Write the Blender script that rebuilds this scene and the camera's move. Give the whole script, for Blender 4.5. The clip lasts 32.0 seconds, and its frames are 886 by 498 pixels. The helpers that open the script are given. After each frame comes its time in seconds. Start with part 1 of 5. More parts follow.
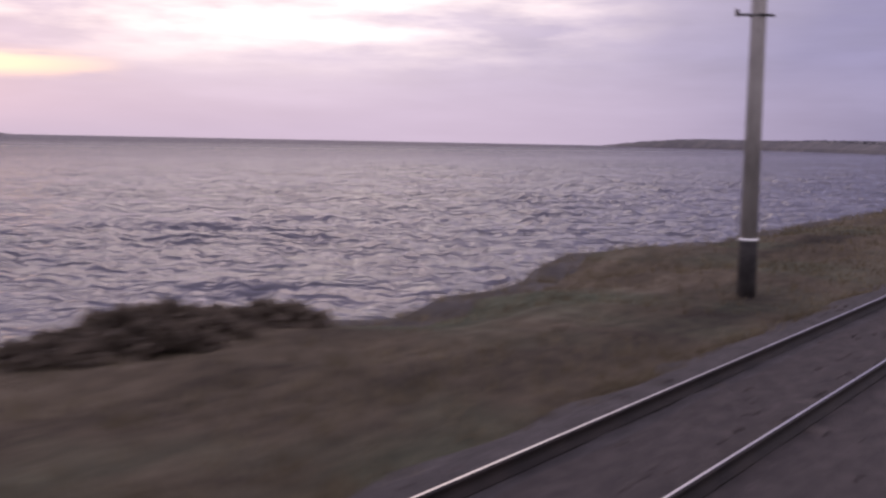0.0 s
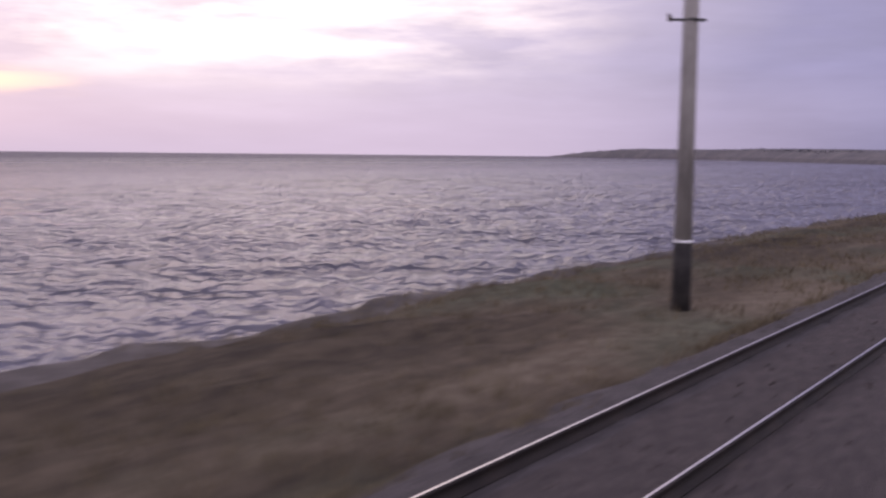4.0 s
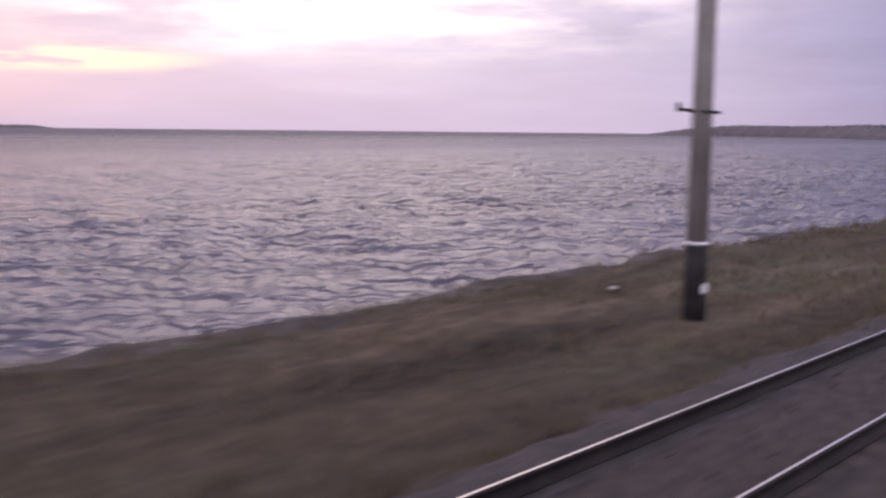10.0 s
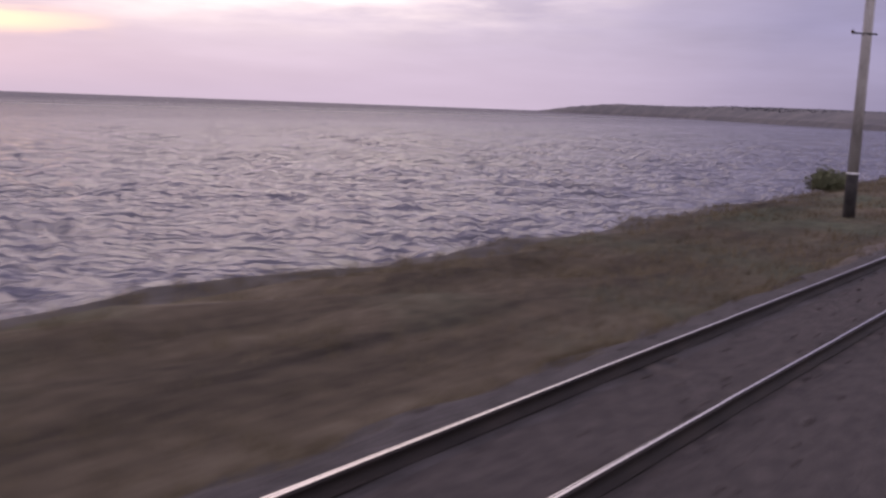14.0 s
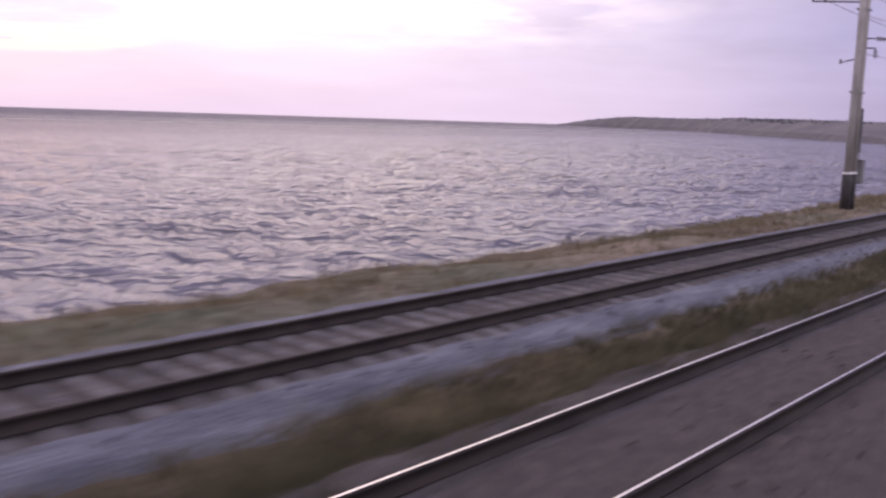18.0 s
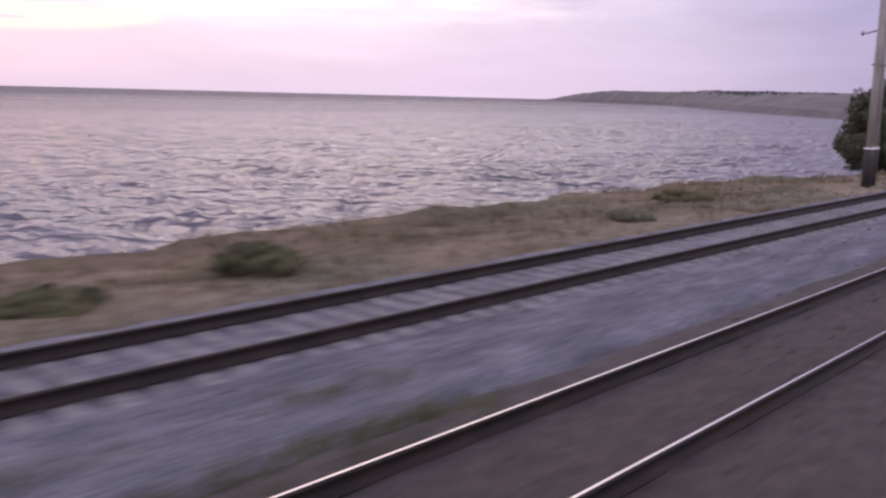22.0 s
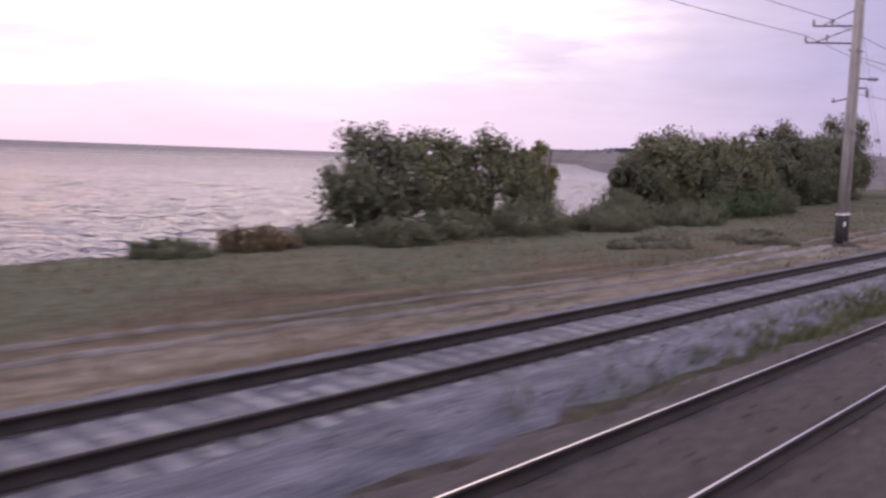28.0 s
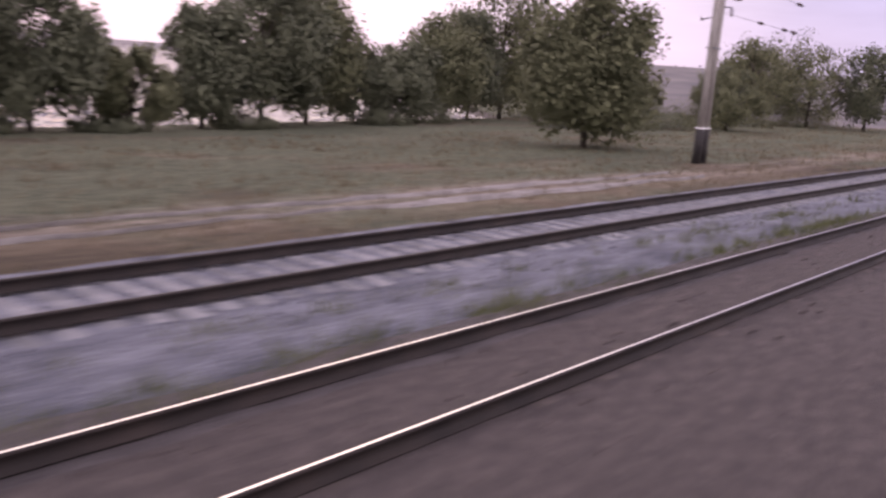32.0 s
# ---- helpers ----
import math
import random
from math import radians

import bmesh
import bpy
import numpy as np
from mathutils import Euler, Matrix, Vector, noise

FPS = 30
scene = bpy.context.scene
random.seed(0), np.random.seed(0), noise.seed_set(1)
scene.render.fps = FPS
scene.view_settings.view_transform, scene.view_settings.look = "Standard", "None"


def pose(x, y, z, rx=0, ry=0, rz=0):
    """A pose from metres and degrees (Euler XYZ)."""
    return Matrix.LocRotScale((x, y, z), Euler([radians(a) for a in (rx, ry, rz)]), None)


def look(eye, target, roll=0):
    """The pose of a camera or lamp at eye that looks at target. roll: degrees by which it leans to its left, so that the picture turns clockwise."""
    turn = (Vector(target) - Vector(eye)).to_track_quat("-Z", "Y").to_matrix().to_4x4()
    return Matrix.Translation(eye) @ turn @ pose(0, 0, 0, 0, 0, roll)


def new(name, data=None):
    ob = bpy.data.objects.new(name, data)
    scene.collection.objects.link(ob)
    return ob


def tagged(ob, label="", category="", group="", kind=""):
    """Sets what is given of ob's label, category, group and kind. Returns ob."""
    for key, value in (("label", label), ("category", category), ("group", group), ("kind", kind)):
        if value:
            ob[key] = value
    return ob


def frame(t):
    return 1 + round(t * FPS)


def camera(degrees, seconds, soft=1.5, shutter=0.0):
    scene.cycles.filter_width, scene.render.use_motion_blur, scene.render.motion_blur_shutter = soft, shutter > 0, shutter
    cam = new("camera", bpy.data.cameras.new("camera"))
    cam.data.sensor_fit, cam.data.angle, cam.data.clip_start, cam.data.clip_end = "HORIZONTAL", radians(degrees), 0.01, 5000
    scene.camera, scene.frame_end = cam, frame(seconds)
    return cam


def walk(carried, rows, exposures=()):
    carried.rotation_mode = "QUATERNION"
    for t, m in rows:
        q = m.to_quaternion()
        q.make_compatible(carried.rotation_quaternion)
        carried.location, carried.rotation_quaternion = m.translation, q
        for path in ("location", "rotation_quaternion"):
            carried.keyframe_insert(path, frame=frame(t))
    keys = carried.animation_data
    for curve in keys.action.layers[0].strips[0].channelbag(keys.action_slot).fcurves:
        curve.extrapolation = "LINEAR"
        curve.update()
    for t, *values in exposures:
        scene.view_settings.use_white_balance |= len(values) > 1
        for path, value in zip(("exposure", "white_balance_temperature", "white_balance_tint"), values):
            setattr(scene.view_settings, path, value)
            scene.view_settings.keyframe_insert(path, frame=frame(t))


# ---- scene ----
# Camera: carried in a train, looking out of the left-hand window, ahead and to the sea
# x along the line, y towards the sea, z = 0 at the rail tops
cam = camera(50.8, 32.0, 2.5, 0.33)


def heading(x, y, z, yaw, pitch, roll):
    a, p = radians(yaw), radians(pitch)
    way = Vector((math.sin(a) * math.cos(p), math.cos(a) * math.cos(p), -math.sin(p)))
    eye = Vector((x, y, z))
    return look(eye, eye + way, roll)


PATH = [
    (0, 0.00, 0.08, 2.93, 50.71, 6.59, 1.11),
    (0.5, 13.60, 0.08, 2.93, 50.54, 7.25, 1.21),
    (1, 27.20, 0.08, 2.93, 50.85, 7.72, 0.30),
    (1.5, 40.80, 0.08, 2.93, 50.78, 7.87, 0.67),
    (2, 54.41, 0.08, 2.93, 49.25, 7.80, 0.86),
    (2.5, 68.01, 0.08, 2.93, 48.87, 7.47, 1.39),
    (3, 81.61, 0.08, 2.93, 49.86, 5.82, 0.38),
    (3.5, 95.21, 0.08, 2.93, 52.88, 5.80, 0.53),
    (5.5, 149.61, 0.08, 2.93, 50.53, 6.24, 1.32),
    (6, 163.22, 0.08, 2.93, 46.38, 7.69, 0.21),
    (6.5, 176.82, 0.08, 2.93, 46.58, 6.89, 0.53),
    (7, 190.42, 0.08, 2.93, 48.64, 7.51, 1.20),
    (7.5, 204.02, 0.08, 2.93, 47.43, 7.95, 1.94),
    (8, 217.62, 0.08, 2.93, 48.84, 7.38, 0.89),
    (8.5, 231.22, 0.06, 2.93, 48.04, 6.32, 1.54),
    (9, 244.82, 0.04, 2.93, 48.44, 5.44, 1.18),
    (9.5, 258.43, 0.02, 2.93, 48.27, 6.50, 0.77),
    (10, 272.03, -0.00, 2.93, 45.39, 7.24, 0.56),
    (10.5, 285.63, -0.02, 2.93, 45.75, 6.19, -0.69),
    (11, 299.23, -0.05, 2.93, 46.17, 8.53, 1.29),
    (11.5, 312.83, -0.07, 2.93, 48.52, 8.89, 3.09),
    (12, 326.43, -0.09, 2.93, 51.79, 9.99, 1.35),
    (12.5, 340.04, -0.11, 2.93, 51.99, 8.96, 2.18),
    (13, 353.64, -0.13, 2.93, 49.65, 4.66, 0.94),
    (13.5, 367.24, -0.15, 2.93, 51.91, 7.69, 1.78),
    (15.5, 421.65, -0.18, 2.93, 48.74, 9.82, 1.63),
    (16, 435.25, -0.18, 2.93, 49.86, 8.10, 0.42),
    (16.5, 448.85, -0.18, 2.93, 49.79, 8.68, -0.07),
    (17, 462.45, -0.19, 2.93, 51.44, 8.66, 0.21),
    (17.5, 476.05, -0.19, 2.93, 51.86, 7.55, 0.95),
    (18, 489.66, -0.19, 2.93, 48.85, 7.91, 1.81),
    (18.5, 503.26, -0.19, 2.93, 49.65, 6.75, 0.70),
    (19, 516.86, -0.20, 2.93, 47.99, 7.90, 1.85),
    (19.5, 530.46, -0.20, 2.93, 49.06, 7.24, 1.81),
    (20, 544.06, -0.20, 2.93, 48.34, 8.78, 2.02),
    (20.5, 557.67, -0.21, 2.93, 49.09, 7.90, 0.97),
    (21, 571.27, -0.21, 2.93, 46.63, 9.66, 1.74),
    (21.5, 584.87, -0.22, 2.93, 47.11, 8.37, 0.55),
    (22, 598.47, -0.23, 2.93, 48.27, 9.35, 1.44),
    (22.5, 612.07, -0.23, 2.93, 47.74, 9.05, 1.96),
    (23, 625.68, -0.24, 2.93, 47.32, 9.25, 2.02),
    (23.5, 639.28, -0.24, 2.93, 47.13, 8.48, 1.24),
    (24, 652.88, -0.25, 2.93, 48.63, 8.50, 1.05),
    (24.5, 666.48, -0.26, 2.93, 48.35, 9.70, 0.61),
    (26.5, 720.89, -0.22, 2.93, 46.50, 6.05, 0.43),
    (27, 734.49, -0.16, 2.93, 48.59, 6.90, 1.68),
    (27.5, 748.10, -0.10, 2.93, 49.57, 6.99, 1.52),
    (28, 761.70, -0.05, 2.93, 49.73, 5.78, 2.13),
    (28.5, 775.30, -0.14, 2.93, 49.86, 5.79, 1.64),
    (29, 788.90, -0.23, 2.93, 49.75, 7.58, 2.46),
    (29.5, 802.51, -0.41, 2.93, 51.23, 8.09, 2.37),
    (30, 816.11, -0.59, 2.93, 48.84, 9.48, 1.33),
    (30.5, 829.71, -0.73, 2.93, 48.71, 9.30, 0.38),
    (31, 843.31, -0.87, 2.93, 50.43, 9.10, 2.64),
    (31.5, 856.92, -1.06, 2.93, 50.46, 10.71, 4.03),
    (32, 870.52, -1.25, 2.93, 51.21, 11.17, 4.58),
]

walk(cam, [(t, heading(x, y, z, yaw, pitch, roll)) for t, x, y, z, yaw, pitch, roll in PATH],
     [(t, stops, kelvin, 15.5 + 1.5 * min(1, max(0, (t - 27) / 2))) for t, stops, kelvin in (
         (0, 0.05, 6450), (1, 0.15, 6400), (2, 0.25, 6350), (3, 0.2, 6350), (6, 0.15, 6400), (8, 0.25, 6400), (9, 0.02, 6400), (10, 0.2, 6350), (11, -0.15, 6400), (12, 0.35, 6450), (13, 0.4, 6450),
         (13.5, 0.0, 6500), (15.5, 0.5, 6450), (16, 0.5, 6450), (18, 0.52, 6450), (19, 0.35, 6450), (22, 0.45, 6450), (23, 0.45, 6450), (24, 0.85, 6550), (26.5, 0.65, 6600), (28, 0.6, 6600), (29, 0.78, 6750), (30, 1.1, 7000), (31, 1.15, 6950), (32, 1.0, 7050))])

# ---------------------------------------------------------------- light
SUN_AZ, SUN_EL = 12.0, 3.0          # degrees from +y towards +x, and above the horizon
sun_way = Vector((math.sin(radians(SUN_AZ)) * math.cos(radians(SUN_EL)), math.cos(radians(SUN_AZ)) * math.cos(radians(SUN_EL)), math.sin(radians(SUN_EL))))
sun = new("sun", bpy.data.lights.new("sun", "SUN"))
sun.data.energy, sun.data.angle, sun.data.color = 0.16, radians(3), (1.0, 0.74, 0.6)
sun.matrix_world = look(sun_way * 100, (0, 0, 0))


class Nodes:
    """Short way to write a node tree."""

    def __init__(self, tree):
        self.tree = tree
        tree.nodes.clear()

    def add(self, kind, ins=None, **props):
        n = self.tree.nodes.new(kind)
        for key, value in props.items():
            setattr(n, key, value)
        for key, value in (ins or {}).items():
            self.set(n, key, value)
        return n

    def set(self, n, key, value):
        if isinstance(value, bpy.types.NodeSocket):
            self.tree.links.new(value, n.inputs[key])
        else:
            n.inputs[key].default_value = value

    def math(self, op, a, b=0.0, clamp=False):
        return self.add("ShaderNodeMath", {0: a, 1: b}, operation=op, use_clamp=clamp).outputs[0]

    def ramp(self, fac, stops, kind="LINEAR"):
        n = self.add("ShaderNodeValToRGB", {0: fac})
        n.color_ramp.interpolation = kind
        while len(n.color_ramp.elements) < len(stops):
            n.color_ramp.elements.new(0.5)
        for e, (at, c) in zip(n.color_ramp.elements, stops):
            e.position = at
            e.color = (*c, 1) if isinstance(c, tuple) else (c, c, c, 1)
        return n.outputs[0]

    def mix(self, fac, a, b, kind="MIX"):
        n = self.add("ShaderNodeMix", data_type="RGBA", blend_type=kind)
        for key, value in ((0, fac), (6, a), (7, b)):
            if isinstance(value, tuple) and len(value) == 3:
                value = (*value, 1)
            self.set(n, key, value)
        return n.outputs[2]

    def noise(self, vec, scale, detail=4.0, rough=0.55):
        return self.add("ShaderNodeTexNoise", {"Vector": vec, "Scale": scale, "Detail": detail, "Roughness": rough}).outputs[0]

    def stretch(self, vec, scale):
        return self.add("ShaderNodeMapping", {"Vector": vec, "Scale": scale}).outputs[0]


world = bpy.data.worlds.new("evening_sky")
scene.world = world
world.use_nodes = True
w = Nodes(world.node_tree)
sky = w.add("ShaderNodeTexSky", sky_type="NISHITA", sun_disc=False, sun_elevation=radians(SUN_EL), sun_rotation=radians(SUN_AZ), dust_density=3.0)
way = w.add("ShaderNodeTexCoord").outputs["Generated"]
sep = w.add("ShaderNodeSeparateXYZ", {0: way})
el = sep.outputs[2]
GLOW_AZ, GLOW_EL = 40.0, 25.0      # the brightest part of the cloud
glow = (math.sin(radians(GLOW_AZ)) * math.cos(radians(GLOW_EL)), math.cos(radians(GLOW_AZ)) * math.cos(radians(GLOW_EL)), math.sin(radians(GLOW_EL)))
toward = w.add("ShaderNodeVectorMath", {0: way, 1: glow}, operation="DOT_PRODUCT").outputs["Value"]
to_gap = w.add("ShaderNodeVectorMath", {0: way, 1: (math.sin(radians(19)), math.cos(radians(19)), 0.06)}, operation="DOT_PRODUCT").outputs["Value"]
# cloud sheet: lavender away from the glow, rose and white towards it
sheet = w.ramp(toward, [(0.0, (0.66, 0.61, 0.72)), (0.30, (0.86, 0.78, 0.90)), (0.56, (0.56, 0.51, 0.71)), (0.70, (0.285, 0.268, 0.42)), (0.81, (0.345, 0.317, 0.47)), (0.91, (0.61, 0.53, 0.66)), (0.955, (0.88, 0.755, 0.83)), (0.985, (1.30, 1.03, 1.03)), (1.0, (1.8, 1.40, 1.36))])
wide = w.noise(w.stretch(way, (1.4, 1.4, 7.0)), 1.7, 4.0, 0.5)
streaks = w.noise(w.stretch(way, (2.0, 2.0, 13.0)), 2.6, 7.0, 0.6)
cover = w.ramp(w.math("ADD", w.math("MULTIPLY", wide, 0.6), w.math("MULTIPLY", streaks, 0.4)), [(0.36, 0.86), (0.62, 1.11)])
sheet = w.mix(1.0, sheet, cover, "MULTIPLY")
violet = w.math("MULTIPLY", w.ramp(wide, [(0.40, 0.0), (0.62, 1.0)]), w.ramp(el, [(0.05, 0.0), (0.17, 0.7)]))
sheet = w.mix(violet, sheet, w.mix(1.0, sheet, (0.84, 0.84, 1.0), "MULTIPLY"))
# rosy haze low over the water, bright breaks in the cloud, and the orange gap over the sun
haze = w.math("MULTIPLY", w.ramp(el, [(0.0, 1.0), (0.09, 0.0)]), w.ramp(toward, [(0.7, 0.0), (0.92, 0.75)]))
sheet = w.mix(haze, sheet, (0.63, 0.50, 0.61))
breaks = w.math("MULTIPLY", w.ramp(toward, [(0.87, 0.0), (0.955, 1.0)]), w.ramp(w.noise(w.stretch(way, (2.0, 2.0, 12.0)), 3.1, 6.0), [(0.38, 0.0), (0.70, 1.0)]))
breaks = w.math("MULTIPLY", breaks, w.ramp(el, [(0.06, 0.0), (0.11, 1.0)]))
sheet = w.mix(breaks, sheet, (1.5, 1.28, 1.17))
gap = w.math("MULTIPLY", w.ramp(to_gap, [(0.975, 0.0), (0.996, 1.0)]), w.ramp(el, [(0.052, 0.0), (0.064, 1.0), (0.070, 1.0), (0.084, 0.0)]))
gap = w.math("MULTIPLY", gap, w.ramp(w.noise(w.stretch(way, (4.0, 4.0, 40.0)), 2.0, 3.0), [(0.36, 0.0), (0.52, 1.0)]))
sheet = w.mix(gap, sheet, (1.35, 0.96, 0.66))
# brightness raised overhead, out of view, to light the sea and land
sheet = w.mix(1.0, sheet, w.ramp(el, [(0.22, 1.0), (0.45, 1.6)]), "MULTIPLY")
low = w.add("ShaderNodeBackground", {0: sky.outputs[0], 1: 0.010})
high = w.add("ShaderNodeBackground", {0: sheet, 1: 1.0})
both = w.add("ShaderNodeAddShader", {0: low.outputs[0], 1: high.outputs[0]})
w.add("ShaderNodeOutputWorld", {0: both.outputs[0]})


# ---------------------------------------------------------------- materials
def material(name, colours, scale=4.0, rough=0.8, bump=0.3, bump_scale=None, metal=0.0, fine=0.25, stretch=(1, 1, 1), spread=0.0, spec=0.3):
    """Two noises, broad and fine, over two or three colours, with relief."""
    m = bpy.data.materials.new(name)
    m.use_nodes = True
    n = Nodes(m.node_tree)
    co = n.stretch(n.add("ShaderNodeTexCoord").outputs["Object"], stretch)
    broad = n.noise(co, scale, 5.0)
    grain = n.noise(co, scale * 9, 4.0)
    val = n.math("ADD", n.math("MULTIPLY", broad, 1 - fine), n.math("MULTIPLY", grain, fine))
    if spread:
        rnd = n.add("ShaderNodeObjectInfo").outputs["Random"]
        val = n.math("ADD", val, n.math("MULTIPLY", n.math("SUBTRACT", rnd, 0.5), spread))
    stops = [(0.34 + 0.32 * i / (len(colours) - 1), c) for i, c in enumerate(colours)]
    col = n.ramp(val, stops)
    rel = n.add("ShaderNodeBump", {"Strength": bump, "Distance": 0.05, "Height": n.noise(co, bump_scale or scale * 6, 6.0, 0.6)})
    b = n.add("ShaderNodeBsdfPrincipled", {"Base Color": col, "Roughness": rough, "Metallic": metal, "Normal": rel.outputs[0], "Specular IOR Level": spec})
    n.add("ShaderNodeOutputMaterial", {0: b.outputs[0]})
    return m


def grass_material():
    m = bpy.data.materials.new("dry_turf")
    m.use_nodes = True
    n = Nodes(m.node_tree)
    co = n.add("ShaderNodeTexCoord").outputs["Object"]
    patch = n.noise(n.stretch(co, (0.3, 1.0, 1.0)), 0.22, 5.0, 0.6)
    tuft = n.noise(co, 2.4, 6.0, 0.65)
    swathe = n.noise(n.stretch(co, (0.07, 1.0, 1.0)), 0.85, 4.0, 0.6)
    val = n.math("ADD", n.math("ADD", n.math("MULTIPLY", patch, 0.42), n.math("MULTIPLY", swathe, 0.33)), n.math("MULTIPLY", tuft, 0.25))
    col = n.ramp(val, [(0.38, (0.031, 0.026, 0.021)), (0.46, (0.075, 0.060, 0.043)), (0.54, (0.123, 0.098, 0.069)), (0.63, (0.210, 0.172, 0.126))])
    place = n.add("ShaderNodeSeparateXYZ", {0: co})
    # paler, drier grass along the three-track stretch, a darker mossy sward before it
    dry = n.math("MULTIPLY", n.add("ShaderNodeMapRange", {0: place.outputs[0], 1: 476.0, 2: 500.0}).outputs[0], n.add("ShaderNodeMapRange", {0: place.outputs[0], 1: 690.0, 2: 740.0, 3: 0.75, 4: 0.15}).outputs[0])
    col = n.mix(dry, n.mix(1.0, col, (0.79, 0.785, 0.765), "MULTIPLY"), n.ramp(val, [(0.38, (0.085, 0.066, 0.043)), (0.50, (0.165, 0.132, 0.092)), (0.64, (0.275, 0.228, 0.165))]))
    meadow = n.math("MULTIPLY", n.add("ShaderNodeMapRange", {0: place.outputs[0], 1: 690.0, 2: 800.0}).outputs[0], n.add("ShaderNodeMapRange", {0: place.outputs[1], 1: 13.5, 2: 19.0}).outputs[0])
    green = n.ramp(n.math("ADD", n.noise(co, 0.13, 4.0), n.math("MULTIPLY", meadow, 0.19)), [(0.48, 0.0), (0.66, 0.8)])
    col = n.mix(green, col, n.ramp(tuft, [(0.35, (0.044, 0.054, 0.034)), (0.65, (0.098, 0.109, 0.070))]))
    # dark cinders and soil between the tracks
    cinder = n.math("MULTIPLY", n.add("ShaderNodeMapRange", {0: place.outputs[1], 1: 7.4, 2: 6.6}).outputs[0], n.add("ShaderNodeMapRange", {0: place.outputs[0], 1: 560.0, 2: 600.0}).outputs[0])
    col = n.mix(cinder, col, n.ramp(tuft, [(0.35, (0.034, 0.030, 0.026)), (0.65, (0.088, 0.077, 0.062))]))
    # worn earth beside the seaward track, broken up by grass
    sway = n.math("MULTIPLY", n.noise(n.stretch(co, (1, 0.2, 0)), 0.06, 3.0), 4.0)
    off = n.math("ABSOLUTE", n.math("SUBTRACT", n.math("SUBTRACT", place.outputs[1], n.add("ShaderNodeMapRange", {0: place.outputs[0], 1: 800.0, 2: 860.0, 3: 10.3, 4: 12.8}).outputs[0]), sway))
    worn = n.math("MULTIPLY", n.add("ShaderNodeMapRange", {0: off, 1: 2.1, 2: 0.3}).outputs[0], n.add("ShaderNodeMapRange", {0: place.outputs[0], 1: 520.0, 2: 800.0, 3: 0.3, 4: 1.0}).outputs[0])
    worn = n.math("MULTIPLY", worn, n.ramp(n.noise(n.stretch(co, (0.25, 1.2, 1)), 0.8, 5.0, 0.65), [(0.38, 0.0), (0.52, 1.0)]))
    worn = n.math("MULTIPLY", n.math("MULTIPLY", worn, 0.55), n.math("GREATER_THAN", place.outputs[0], 455.0))
    col = n.mix(worn, col, n.ramp(tuft, [(0.35, (0.155, 0.128, 0.105)), (0.65, (0.31, 0.265, 0.225))]))
    rel = n.add("ShaderNodeBump", {"Strength": 0.8, "Distance": 0.12, "Height": n.noise(co, 9.0, 6.0, 0.7)})
    b = n.add("ShaderNodeBsdfPrincipled", {"Base Color": col, "Roughness": 0.95, "Normal": rel.outputs[0], "Specular IOR Level": 0.1})
    n.add("ShaderNodeOutputMaterial", {0: b.outputs[0]})
    return m


def water_material():
    m = bpy.data.materials.new("choppy_water")
    m.use_nodes = True
    n = Nodes(m.node_tree)
    co = n.add("ShaderNodeTexCoord").outputs["Object"]
    def crests(turn, long, scale, detail):
        """Long-crested wave noise, running across the given bearing."""
        turned = n.add("ShaderNodeMapping", {"Vector": co, "Rotation": (0, 0, radians(turn))}).outputs[0]
        return n.noise(n.stretch(turned, (long, 1.0, 1.0)), scale, detail, 0.5)

    swell = crests(44, 0.34, 0.22, 3.0)
    chop = crests(50, 0.40, 0.62, 3.0)
    # narrow dark fronts between smooth backs
    front = n.math("SUBTRACT", 1.0, n.math("MULTIPLY", n.math("ABSOLUTE", n.math("SUBTRACT", chop, 0.5)), 2.0))
    cross = crests(20, 0.35, 0.9, 2.0)
    ripple = crests(46, 0.3, 3.2, 3.0)
    h = n.math("ADD", n.math("ADD", n.math("MULTIPLY", front, 0.60), n.math("MULTIPLY", ripple, 0.07)), n.math("ADD", n.math("MULTIPLY", swell, 1.5), n.math("MULTIPLY", cross, 0.34)))
    rel = n.add("ShaderNodeBump", {"Strength": 1.0, "Distance": 1.6, "Height": h})
    tint = n.ramp(crests(44, 0.3, 0.05, 4.0), [(0.35, (0.062, 0.058, 0.076)), (0.65, (0.100, 0.093, 0.115))])
    # far out the waves are finer than the relief: they count as roughness
    off = n.add("ShaderNodeSeparateXYZ", {0: co}).outputs[1]
    rough = n.add("ShaderNodeMapRange", {0: off, 1: 120.0, 2: 1000.0, 3: 0.14, 4: 0.45}).outputs[0]
    # lower index far out dims the reflection, standing in for fine waves
    ior = n.add("ShaderNodeMapRange", {0: off, 1: 35.0, 2: 260.0, 3: 1.40, 4: 1.095}).outputs[0]
    b = n.add("ShaderNodeBsdfPrincipled", {"Base Color": tint, "Roughness": rough, "IOR": ior, "Normal": rel.outputs[0]})
    n.add("ShaderNodeOutputMaterial", {0: b.outputs[0]})
    return m


